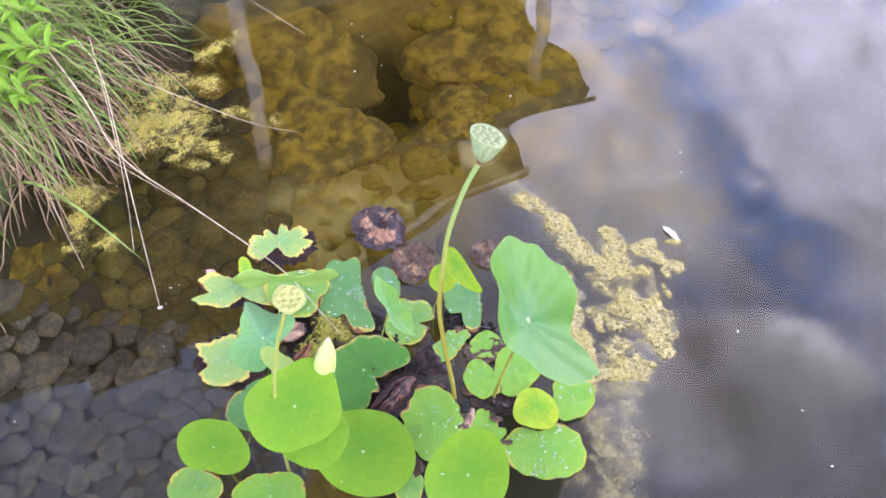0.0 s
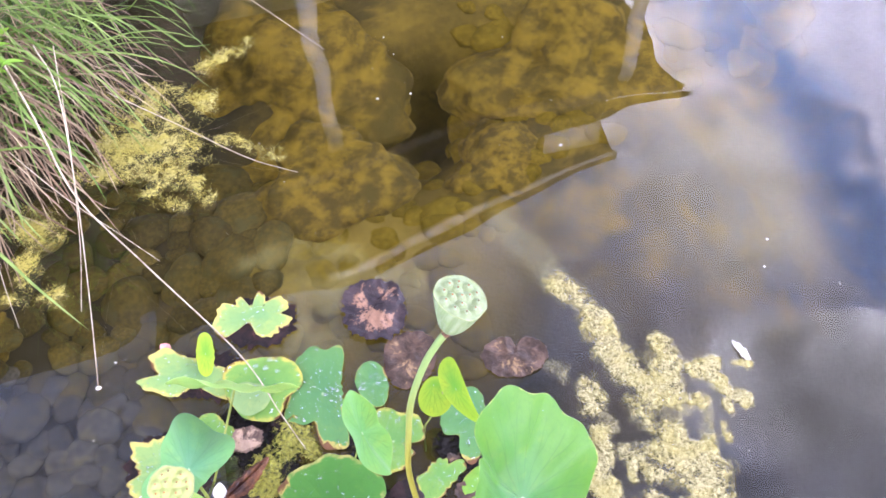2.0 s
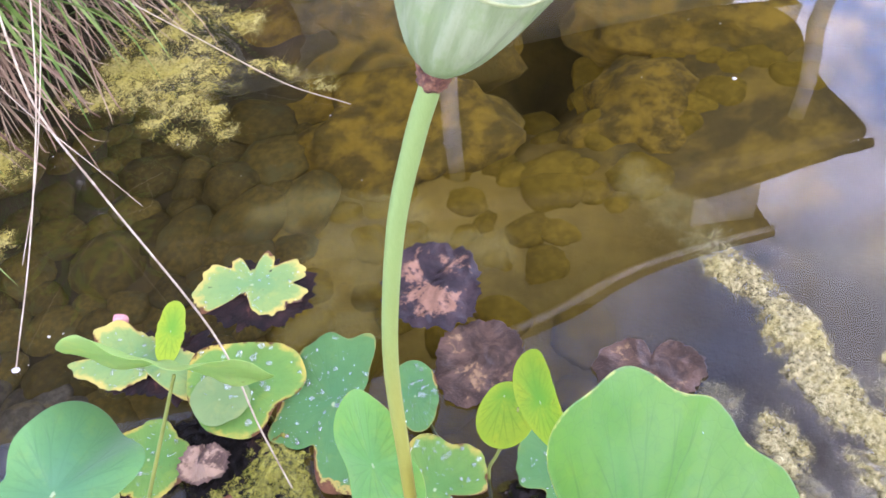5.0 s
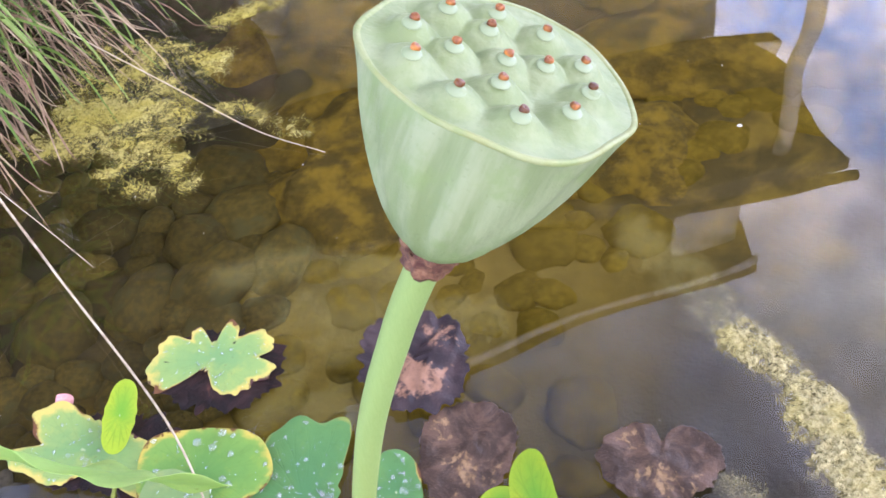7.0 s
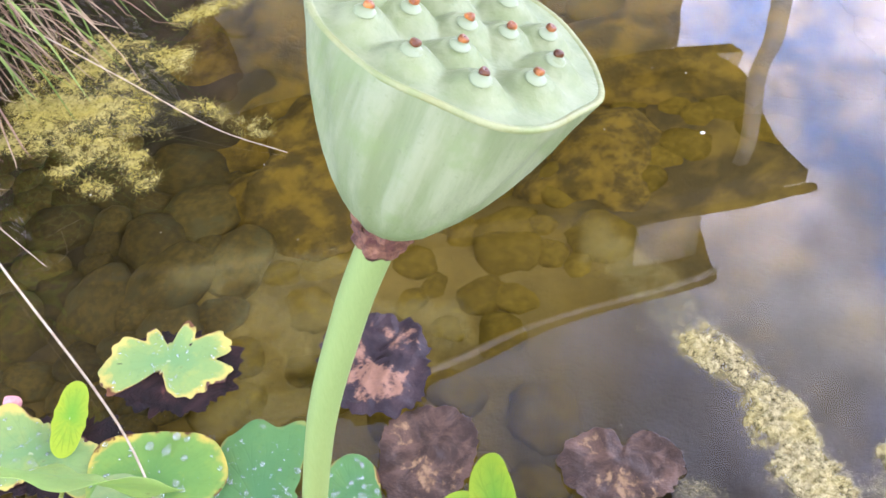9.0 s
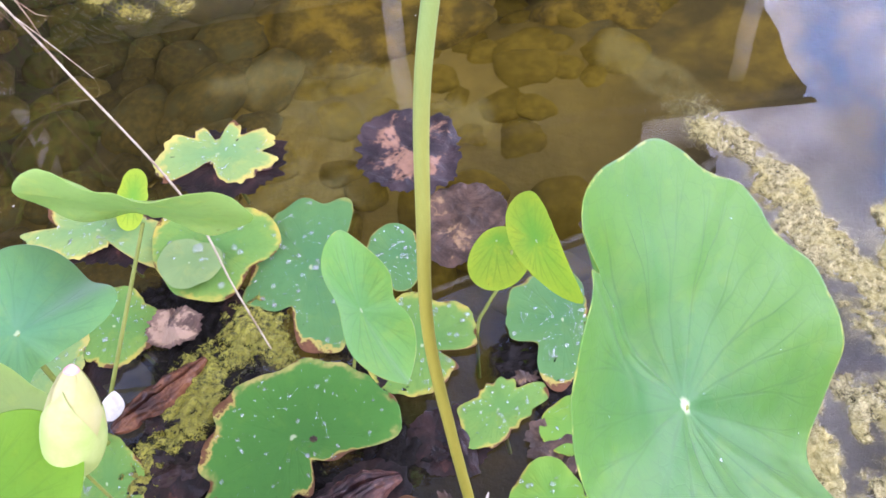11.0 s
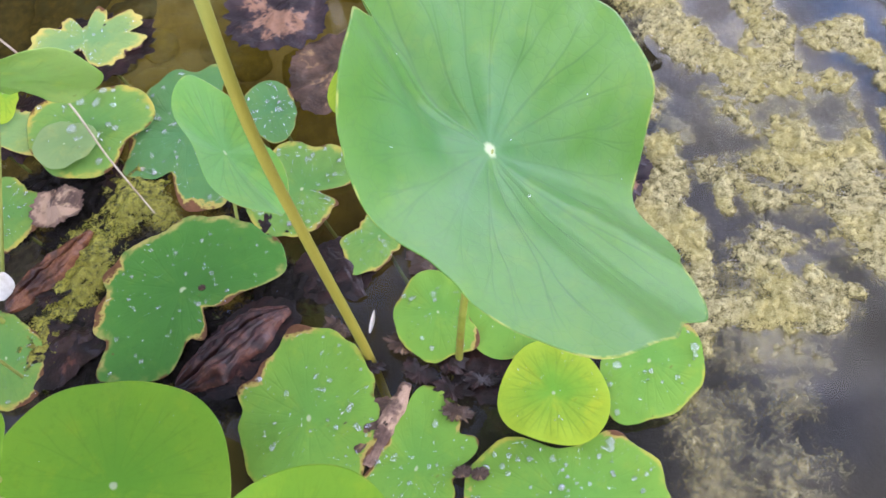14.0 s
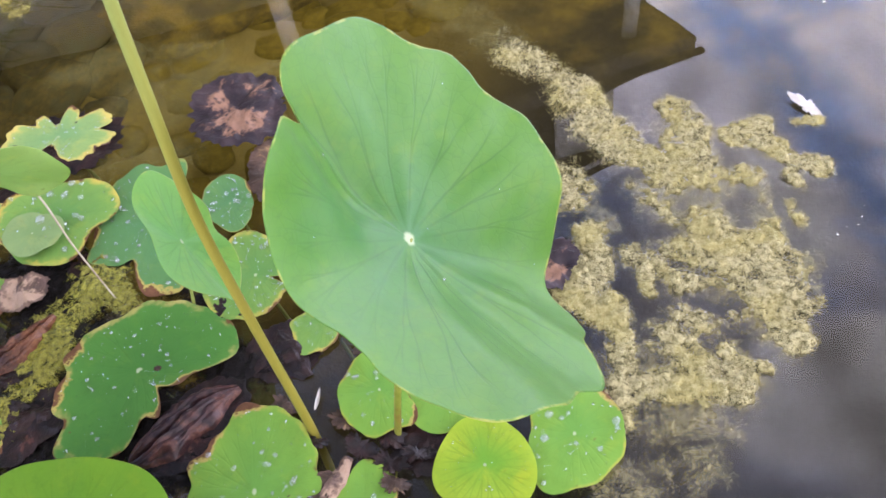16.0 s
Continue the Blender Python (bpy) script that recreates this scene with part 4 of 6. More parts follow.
def algae_mat(name, strokes, material, label, category="algae", step=0.003, seed=1, top=0.006, gap=0.55, fuzz=1.0, long=(0.003, 0.008), level=0.0):
    """A matted sheet that bulges out of the water where it is thick, fraying out into loose filaments where it is thin."""
    X, Y, thick = mat_field(strokes, step, seed, gap)
    rng = np.random.default_rng(seed)
    index, verts, faces, loose = {}, [], [], []
    for i, j in np.argwhere(thick > -0.5):
        p = Vector((X[i, j], Y[i, j], seed))
        h = thick[i, j]
        lump = 0.0058 * noise.noise(p * 95) + 0.0018 * noise.noise(p * 240)
        z = level + top * (1 - math.exp(-max(0, h) * 3)) + min(0, h) * 0.03 + lump * (1 if h > 0 else 0.4)
        jit = rng.uniform(-0.35, 0.35, 2) * step
        place = (p.x + jit[0], p.y + jit[1], z)
        loose.append((place, h))
        if h > -0.48:
            index[i, j] = len(verts)
            verts.append(place)
    for i, j in index:
        ring = [(i, j), (i, j + 1), (i + 1, j + 1), (i + 1, j)]
        if all(q in index for q in ring):
            faces.append(tuple(index[q] for q in ring))
    V, H = np.array([q[0] for q in loose]), np.array([q[1] for q in loose])
    chance = np.clip((H + 0.5) / 0.5, 0, 1) ** 2.2
    roots = rng.choice(len(V), int(fuzz * len(V)))
    roots = roots[rng.random(len(roots)) < chance[roots]]
    k = len(roots)
    turn, rise = rng.uniform(0, 2 * math.pi, k), rng.uniform(-0.1, 0.7, k)
    d = np.stack([np.cos(turn) * np.cos(rise), np.sin(turn) * np.cos(rise), np.sin(rise)], -1)
    length, wide = rng.uniform(*long, k)[:, None], rng.uniform(0.0003, 0.0007, k)[:, None] * (long[1] / 0.008) ** 0.5
    side = np.stack([-np.sin(turn), np.cos(turn), np.zeros(k)], -1) * wide
    bend = np.stack([-np.sin(turn), np.cos(turn), -0.6 * np.ones(k)], -1) * rng.uniform(-0.5, 0.5, k)[:, None]
    a0 = V[roots] + rng.uniform(-step, step, (k, 3)) * (1, 1, 0.2)
    a1 = a0 + d * length * 0.5
    a2 = a1 + (d + bend) * length * 0.5
    strand = np.stack([a0 - side, a0 + side, a1 + side, a1 - side, a2], 1).reshape(-1, 3)
    n0 = len(verts)
    verts += [tuple(v) for v in strand.tolist()]
    for q in range(n0, n0 + 5 * k, 5):
        faces += [(q, q + 1, q + 2, q + 3), (q + 3, q + 2, q + 4)]
    me = mesh_of(name, verts, faces, material)
    growth = [thick[q] for q in index] + [1.0] * (5 * k)
    me.attributes.new("growth", "FLOAT", "POINT").data.foreach_set("value", growth)
    return tagged(new(name, me), label, category, kind="stuff")


MAT_TAIL = [(0.306, 1.925, 0.350, 1.899, 0.032), (0.350, 1.899, 0.401, 1.841, 0.028), (0.401, 1.841, 0.449, 1.762, 0.034), (0.449, 1.762, 0.493, 1.717, 0.035), (0.493, 1.717, 0.534, 1.686, 0.029),
            (0.534, 1.686, 0.566, 1.656, 0.022), (0.561, 1.819, 0.570, 1.770, 0.020), (0.570, 1.770, 0.582, 1.701, 0.034), (0.586, 1.702, 0.621, 1.671, 0.031), (0.519, 1.652, 0.559, 1.602, 0.025),
            (0.559, 1.608, 0.604, 1.617, 0.028), (0.589, 1.585, 0.640, 1.560, 0.020), (0.646, 1.758, 0.679, 1.784, 0.020), (0.682, 1.755, 0.716, 1.728, 0.018), (0.716, 1.728, 0.760, 1.707, 0.017),
            (0.736, 1.800, 0.768, 1.802, 0.008)]
MAT_MIDDLE = [(0.663, 1.685, 0.677, 1.644, 0.018), (0.677, 1.644, 0.685, 1.593, 0.019), (0.721, 1.690, 0.731, 1.669, 0.010), (0.717, 1.637, 0.726, 1.602, 0.009), (0.685, 1.583, 0.692, 1.518, 0.023),
              (0.405, 1.676, 0.426, 1.623, 0.026), (0.450, 1.562, 0.457, 1.504, 0.020), (0.453, 1.513, 0.438, 1.456, 0.023), (0.446, 1.448, 0.483, 1.425, 0.022), (0.491, 1.417, 0.507, 1.377, 0.013),
              (0.500, 1.368, 0.522, 1.323, 0.020), (0.495, 1.328, 0.504, 1.283, 0.016), (0.508, 1.528, 0.538, 1.512, 0.017), (0.524, 1.501, 0.532, 1.465, 0.009)]
MAT_FOOT = [(0.574, 1.544, 0.639, 1.531, 0.030), (0.639, 1.536, 0.703, 1.528, 0.028), (0.564, 1.487, 0.603, 1.482, 0.019), (0.627, 1.489, 0.703, 1.478, 0.031), (0.636, 1.441, 0.667, 1.436, 0.019),
            (0.680, 1.433, 0.702, 1.415, 0.021), (0.578, 1.435, 0.609, 1.426, 0.021), (0.554, 1.399, 0.594, 1.363, 0.023), (0.535, 1.332, 0.594, 1.332, 0.022), (0.628, 1.390, 0.640, 1.352, 0.018),
            (0.613, 1.334, 0.639, 1.329, 0.014), (0.667, 1.371, 0.673, 1.370, 0.007)]
FAINT_STROKES = [(0.517, 1.270, 0.594, 1.294, 0.024), (0.525, 1.222, 0.605, 1.232, 0.027), (0.459, 1.594, 0.476, 1.575, 0.013), (0.530, 1.550, 0.559, 1.543, 0.011), (0.740, 1.560, 0.752, 1.533, 0.008),
               (0.246, 1.981, 0.305, 1.932, 0.028), (0.619, 1.297, 0.637, 1.271, 0.009), (0.521, 1.175, 0.593, 1.178, 0.025), (0.50, 1.20, 0.60, 1.15, 0.05),
               (0.50, 1.05, 0.57, 0.96, 0.06), (0.54, 1.12, 0.57, 1.05, 0.05), (0.33, 1.70, 0.40, 1.66, 0.025), (0.46, 1.36, 0.50, 1.33, 0.035), (0.53, 1.35, 0.63, 1.33, 0.035)]
algae_mat("floating_algae", MAT_TAIL + MAT_MIDDLE + MAT_FOOT, ALGAE, "lumpy yellow-olive algae mat floating on the water", seed=3, fuzz=2.2, gap=0.60, step=0.0026, long=(0.0015, 0.0050))
algae_mat("sunken_algae", FAINT_STROKES, ALGAE_SUNK, "thin frayed algae drifting just under the surface", seed=8, top=0.0035, level=-0.004, gap=0.80, fuzz=1.6, long=(0.0015, 0.0055))
BANK_STROKES = [(-1.10, 2.32, -0.82, 2.32, 0.06), (-0.97, 2.14, -0.80, 2.16, 0.08), (-0.96, 2.08, -0.87, 2.09, 0.06), (-0.87, 2.09, -0.74, 2.04, 0.045),
                (-0.70, 2.21, -0.53, 2.19, 0.030), (-0.86, 2.48, -0.77, 2.62, 0.03), (-1.17, 1.85, -1.04, 1.79, 0.05), (-1.04, 1.72, -1.0, 1.62, 0.03),
                (-1.0, 2.2, -0.90, 2.28, 0.09), (-0.72, 2.05, -0.66, 2.0, 0.03), (-1.02, 2.03, -0.86, 2.08, 0.045), (-0.83, 1.98, -0.72, 1.97, 0.025), (-1.02, 1.60, -0.91, 1.63, 0.03)]
algae_mat("bank_algae", BANK_STROKES, ALGAE_BANK, "mustard-yellow algae clumps floating by the bank", seed=12, step=0.006, fuzz=1.5, long=(0.004, 0.012), gap=0.84)
THIN_STROKES = [(-0.30, 1.73, -0.24, 1.60, 0.035), (-0.34, 1.80, -0.22, 1.84, 0.05), (0.20, 2.03, 0.27, 1.96, 0.05), (0.10, 2.10, 0.20, 2.03, 0.04), (-0.36, 1.66, -0.22, 1.78, 0.07), (-0.16, 1.84, -0.05, 1.86, 0.04), (-0.45, 1.85, -0.25, 1.9, 0.06), (-0.30, 1.62, -0.2, 1.68, 0.05)]
algae_mat("algae_scum", THIN_STROKES, FILM, "thin olive scum drifting between the pads", seed=14, top=0.002, level=-0.004, step=0.004, fuzz=0.15, gap=0.7)
MOSS_STROKES = [(-0.225, 1.41, -0.245, 1.33, 0.035), (-0.245, 1.33, -0.25, 1.25, 0.032), (-0.25, 1.25, -0.245, 1.17, 0.026), (-0.20, 1.40, -0.16, 1.37, 0.02)]
# some litter, mostly a dark sheet added so the gaps between pads look black
GAP_SHADE_STROKES = [(-0.30, 1.42, -0.20, 1.22, 0.05), (-0.22, 1.18, -0.02, 1.20, 0.06), (0.00, 1.22, 0.03, 1.30, 0.03),
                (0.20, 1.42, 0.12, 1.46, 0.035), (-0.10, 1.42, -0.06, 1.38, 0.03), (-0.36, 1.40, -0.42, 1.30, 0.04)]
algae_mat("gap_shade_litter", GAP_SHADE_STROKES, GAP_SHADE, "black litter sheet added to darken the gaps between the pads", "leaf litter", seed=19, top=0.003, level=0.001, gap=0.34, step=0.004, fuzz=0.15)
algae_mat("wet_moss", MOSS_STROKES, MOSS, "strip of wet yellow-green moss between the leaves", "moss", seed=15, gap=0.54, step=0.0025, fuzz=0.6, long=(0.002, 0.005), level=0.004)


# ---------------------------------------------------------------- lotus leaves that stand above the water
lotus_leaf((0.304, 1.239, 0.368), [173, 6, 3, 0, -12, 1, 1, -2, 1, 4, -3, -2, -2, 0, 0, 0, 1, 1, 1, 0, 0, 3, 1, 1, 2, 0, 0, 2, 0, 2, 0, 1, 0], GREEN,
           "large tilted saddle-shaped blue-green lotus leaf on a tall stem", n=(0.69, 0.065, 0.72), rim_mm=(47, 1, -1, -10, -16, -19, -7, -3, -1, -1, -6, 2, -2, 2, -2, 0, -1),
           base=(0.218, 1.222), stem=STEM_DARK, thick=0.0042, bend=(-0.01, 0.0), floating=False, drops=9, big=0.003, seed=1, noisy=0.0035, creases=((170, 0.022, 0.030), (-38, 0.007, 0.03)), bites=((172, 0.17, 6),))
lotus_leaf((-0.045, 1.391, 0.135), [78, -5, -17, 3, -18, 1, 2, 1, -1, 1, -2, 1, -1], MID, "narrow folded light green lotus leaf leaning over the pads",
           n=(0.765, 0.327, 0.554), base=(-0.12, 1.37), floating=False, thick=0.0022, rim_mm=(21, 0, 2, -4, 0, -3, 2, 0, 3, 3, 5), power=1.5, seed=2)
lotus_leaf((-0.325, 1.205, 0.245), [77, -13, 21, -27, 6, 5, -3, -3, 3, -1, 0, 1, -6, 2, 1], BLUISH, "drooping blue-green lotus leaf with two folded lobes",
           n=(0.408, 0.098, 0.908), base=(-0.31, 1.2), floating=False, thick=0.0035, rim_mm=(-14, -7, 7, 19, 4, -6, 11, -10, -6, 5, -6), power=1.6, seed=3)
lotus_leaf((-0.310, 1.402, 0.220), [103, 0, -14, 26, 20, 3, 2], EDGE, "lotus leaf seen edge-on with its underside turned to the light",
           n=(-0.133, 0.888, 0.440), base=(-0.404, 1.078), stem=STEM, thick=0.0028, floating=False, joint=(-0.322, 1.407, 0.184), seed=4, ripple=0.009, waves=3, noisy=0.003)
lotus_leaf((-0.194, 0.990, 0.332), [107, 0, 0, -2, 3, -3, -3, 2, -5], LIME, "bright lime-green round lotus leaf standing above the others",
           base=(-0.17, 1.02), floating=False, cup=0.6, ripple=0.004, waves=3, seed=5)
lotus_leaf((-0.163, 0.975, 0.222), [79, 0, 0, 3, -4, 1, 3, -3, 2], LIME, "lime-green lotus leaf half tucked under another", base=(-0.15, 1.0), floating=False,
           thick=0.003, ripple=0.003, seed=6)
lotus_leaf((-0.064, 1.018, 0.066), [122, 0, 0, 10, -8, -4, 2, 0, -3], LIME, "broad round bright green lotus leaf just above the water", base=(-0.04, 1.05), floating=False,
           cup=0.5, ripple=0.003, waves=4, drops=6, big=0.004, seed=7)
lotus_leaf((0.194, 0.908, 0.24), [99, 0, 0, -8, 6, -2, -2, 0, -1], LIME, "round lime-green lotus leaf with one yellow side", base=(0.2, 0.93), floating=False, cup=0.6,
           ripple=0.004, waves=3, seed=8, drops=4)
lotus_leaf((-0.411, 0.971, 0.12), [78, 0, 1, 11, -9, 0, -3, -2, -3], LIME, "small round lime-green lotus leaf by the cobbles", base=(-0.40, 0.99), floating=False, cup=0.5,
           ripple=0.003, waves=3, seed=9)

lotus_leaf((-0.480, 1.545, 0.028), oval(60, 21, 112), YELLOWISH, "rolled yellow-green edge of a ragged lotus pad", n=(0.35, 0.1, 0.9), thick=0.002, seed=13, name="lotus_pad",
           category="lotus pad", group="lotus pads")
lotus_leaf((-0.25, 1.125, 0.245), oval(80, 26, -22), UNDERSIDE, "pale rolled lotus leaf beside the bud", n=(0.30, -0.35, 0.89), base=(-0.27, 1.15), floating=False,
           thick=0.002, H=(0.3, 0, 0, 0, 0), s=0.05, seed=12)
# the folded yellow-green leaf, one half flat and one half raised
young = thing("lotus_leaf", (0.063, 1.479, 0), "young yellow-green lotus leaf folded like an open book", "lotus leaf", "lotus leaves")
part("blade", Blade([37, 9, -24, -7, -6, -2, 1], cup=0.2, seed=10).mesh("blade", YELLOWISH, 8, 64), young, at=axes((0.075, 1.53, 0.135), (-0.253, -0.101, 0.962)))
part("raised_blade", Blade(oval(80, 31, -65, 8), (0, 0, 0, 0.2, 0), 0.05, seed=11, bites=((-62, -0.14, 9),)).mesh("blade", YELLOWISH, 10, 72), young, "raised half of the blade",
     at=axes((0.115, 1.53, 0.172), (-0.602, -0.501, 0.622)) @ Matrix.Translation((0.008, -0.019, 0)))
part("stem", tube("stem", [(0.063, 1.479, -0.2), (0.063, 1.479, 0), (0.075, 1.483, 0.06), (0.100, 1.50, 0.125), (0.098, 1.515, 0.142)], 0.0024, 0.0018, STEM), young, at=Matrix())

# ---------------------------------------------------------------- pads that lie on the water
def lotus_pad(k, c, R, material, label, drops, big, rag, scorch=()):
    """A pad lying on the water: browned where scorch says (degrees, width), beaded with drops."""
    lotus_leaf(c, R, material, label, scorch=scorch, drops=int(drops * 1.5), big=big, rag=rag, ripple=0.0015, waves=4, noisy=0.0018, seed=20 + k, name="lotus_pad", category="lotus pad",
               group="lotus pads", thick=0.0024)


lotus_pad(0, (-0.103, 1.272, 0.012), [102, -12, 6, -12, 22, 0, 16, 2, 3, -3, 4, -2, 2, 1, 1, -1, -1, 0, -1, 0, -4, -4, 0, -1, 1, 0, 0, 0, 0, 0, 0, 0, -2, -1, 0, 1, 0], PAD_DEEP, "large dark green lotus pad with a browned torn edge", 110, 0.0035, 0.012, ((-45, 26), (-5, 16), (170, 14), (205, 16)))
lotus_pad(1, (-0.185, 1.513, 0.01), [89, -16, -2, -21, -22, -3, -10, -7, 8, 3, 11, 5, 2, -1, -5, 1, -3, 0, 1, -1, 1, -1, -2, -1, -1, 0, 3, 0, 1, 1, -1, 0, -1, -1, -1], PAD_BLUE, "lobed blue-green lotus pad beaded with water", 190, 0.0045, 0.012, ((-70, 18), (-30, 10), (200, 14)))
lotus_pad(2, (-0.077, 1.562, 0.008), [46, -4, 2, -5, -10, -1, -1, -1, 2, 0, 1, 1, 0], PAD_BLUE, "small blue-green lotus pad beaded with water", 70, 0.004, 0.012, ((60, 25),))
lotus_pad(3, (0.003, 1.436, 0.01), [70, -9, 4, -9, 3, -3, 3, -6, 1, -2, -1, -1, 1, -3, 1, -3, -1, -2, 0, -2, 0, -2, 0, -2, 0, -1, 0, -1, 0, -1, 0, -1, 0], PAD, "green lotus pad with a yellow nibbled edge", 110, 0.004, 0.012, ((0, 34), (-50, 18)))
lotus_pad(4, (0.119, 1.378, 0.008), [44, 1, -2, -5, 11, 0, 4, -2, 2, -3, -2, -1, -1, 1, -3, 1, 0, 1, 1, 0, 1, 0, 0, 0, 0, 1, 0, 1, 0, 0, 1, -1, 0], PAD, "small scalloped green lotus pad with a yellow edge", 50, 0.003, 0.012, ((-60, 34), (120, 14)))
lotus_pad(5, (0.164, 1.524, 0.008), [62, -21, -3, -13, -10, -4, 3, 6, 7, 3, -3, -4, -4, -1, 2, 1, 0, 0, 0, 0, 0, 0, -1, -1, 0, 0, 0, 0, 0, 0, 0, 0, 0, 0, 0, 1, 0], PAD_BLUE, "blue-green lotus pad nibbled along one side", 120, 0.0035, 0.012, ((40, 24), (-80, 20)))
lotus_pad(6, (0.213, 1.28, 0.014), [51, -5, -7, -5, -7, 0, -2, -1, 0, -2, -1, -1, 0, -1, 1, 0, 1], PAD_LIME, "round yellow-green lotus pad beside the stem", 35, 0.0035, 0.012, ((-30, 16),))
lotus_pad(7, (0.217, 1.384, 0.008), [44, 0, 0, 1, 2, 0, -2], PAD_LIME, "small yellow-green lotus pad under the great leaf", 25, 0.003, 0.02)
lotus_pad(8, (0.355, 1.196, 0.022), [59, 0, 0, 0, -2, 1, -3, -1, 1], YELLOWISH, "round yellow-green lotus pad with fine veins", 18, 0.002, 0.0)
lotus_pad(9, (0.301, 1.315, 0.010), [70, 1, 0, -8, 5, 4, 2, 1, 0], PAD_LIME, "yellow-green lotus pad shaded by the great leaf", 45, 0.003, 0.0)
lotus_pad(10, (0.451, 1.251, 0.012), [63, 1, 0, -9, 2, 3, 0, 1, -2, -1, 1, 0, 0, 1, -1, -1, 0], PAD_LIME, "yellow-green lotus pad with large drops along its edge", 45, 0.0055, 0.012, ((60, 22),))
lotus_pad(11, (0.097, 1.134, 0.013), [92, 0, 0, -15, -10, -2, 0, 2, 4, 0, 1, 2, -2, 1, 1, -1, -1, 1, 0, 0, 0, 0, 0, -1, -1, 0, 1, -1, 0, 1, -1], PAD_LIME, "broad green lotus pad speckled with drops", 110, 0.0038, 0.012, ((150, 24), (112, 12), (-20, 14)))
lotus_pad(12, (0.224, 1.098, 0.009), [64, -1, 0, -18, 8, -1, -4, 1, 1, -2, 4, -3, 0, -1, -1, 0, -1, -1, -1, 0, -2, 1, 0, 1, 1, 0, 0, 0, 0, 0, 0, 0, -1, 0, 0, 1, 0], PAD_LIME, "split green lotus pad with a brown tear", 60, 0.0035, 0.012, ((190, 30), (150, 18), (60, 10)))
lotus_pad(13, (0.383, 1.086, 0.01), [87, 1, -1, 19, 4, -5, 3, -1, -3, 2, -2, 0, 1, 0, 0, 0, 0, 0, -1, 0, -1, 1, 1, 0, 0, 0, 1], PAD_LIME, "broad green lotus pad covered in large drops", 170, 0.005, 0.012, ((62, 12), (200, 16)))
lotus_pad(14, (-0.414, 1.677, 0.008), [68, 2, 5, 25, 12, -3, -12, -6, 0, 2, 5, -1, -4, 1, -3, 8, 3, -1, 1, -1, -2, 2, 3, 2, -2, 0, 2, 0, 2, 1, 0, -2, 1, 0, 0, 1, -1, -1, 0, -1, 1, 0, -2, -1, 0, -1, 0, 1, -1, -1, -1], PAD_SICK, "deeply lobed yellowing lotus pad floating apart", 70, 0.003, 0.012, ((250, 34), (95, 14), (60, 12)))
lotus_pad(15, (-0.511, 1.491, 0.01), [72, -6, 1, 29, 6, 12, 5, 7, -3, 10, -2, -2, -4, 5, -3, -3, -5, 0, -1, -3, -4, -2, 1, -2, -2, -1, 2, -1, 0, 0, 2, 1, 1, 0, 1, 2, 0, 0, 0, 2, 0, 0, -1, 1, 0, -1, -1, 0, 0, 0, -1], PAD_SICK, "ragged yellow-edged lotus pad", 80, 0.0035, 0.012, ((285, 9), (180, 16), (130, 10)))
lotus_pad(16, (-0.471, 1.267, 0.01), [77, -2, 1, -4, -4, 0, 2, -2, -7, 1, 5, -1, -3, 1, 2, 0, 1, 0, 0, 0, 1, 0, -2, 0, 1, 0, -1, 0, 0, 0, 0, 0, -1, 0, 1, 0, -1, 0, 1, 0, 0, 0, 0, 0, 0, 1, 0, -1, 0, 1, 0, -1, 0], PAD_SICK, "yellow-edged lotus pad half hidden by a leaf", 70, 0.003, 0.012, ((200, 30), (300, 16)))
lotus_pad(17, (-0.400, 1.352, 0.009), [62, 0, 0, 4, -3, 2, 1, 1, 2, -1, 2, 1, -1], PAD, "green lotus pad with drops behind a thin stem", 60, 0.004, 0.05, ((0, 24), (-60, 18)))
lotus_pad(18, (-0.325, 1.497, 0.024), [85, 0, 0, 3, 1, -7, 6, -1, 1, -1, 3, 0, 1, 1, 2], PAD, "smooth green lotus pad holding a large drop", 45, 0.007, 0.0)
lotus_pad(19, (-0.335, 1.457, 0.038), [43, 0, 0, 3, -1, -1, 2], DULL, "small dull green lotus pad lying over another", 4, 0.008, 0.0)
lotus_pad(20, (-0.291, 1.157, 0.008), [54, 1, 0, 0, -17, -2, 3, -3, -1], PAD, "dark green lotus pad mottled with brown", 45, 0.0028, 0.03, ((-30, 40), (60, 20)))
lotus_pad(21, (-0.372, 1.146, 0.005), [71, 0, 0, -4, 6, -4, -2], PAD_BLUE, "blue-green lotus pad beneath taller leaves", 60, 0.003, 0.02, ((180, 40),))
lotus_pad(22, (-0.466, 0.913, 0.006), [59, -1, 0, 10, -2, 2, 0], PAD, "dull olive lotus pad among the cobbles", 35, 0.004, 0.0, ((60, 40),))
lotus_pad(23, (-0.279, 0.909, 0.006), [76, 1, -1, 13, 2, -4, 1], PAD_LIME, "green lotus pad with a scalloped edge", 90, 0.0035, 0.05, ((100, 14), (20, 12)))
lotus_pad(24, (0.056, 0.960, 0.006), [38, 0, 0, -4, 2, -2, 0], PAD, "small green lotus pad between broad leaves", 20, 0.003, 0.02)


# ---------------------------------------------------------------- dead leaves and litter
def dead_leaf(c, R, material, label, n=(0, 0, 1), noisy=0.004, ripple=0.001, rag=0.08, seed=0, **shape):
    blade = Blade(R, noisy=noisy, folds=noisy * 1.3, ripple=ripple, rag=rag, waves=7, seed=seed, **shape)
    ob = new("dead_leaf", blade.mesh("dead_leaf", material, 26, 120, 0.0012))
    ob.matrix_basis = axes((c[0], c[1], c[2] + noisy * 1.2), n)
    return tagged(ob, label, "dead leaf", "dead leaves")


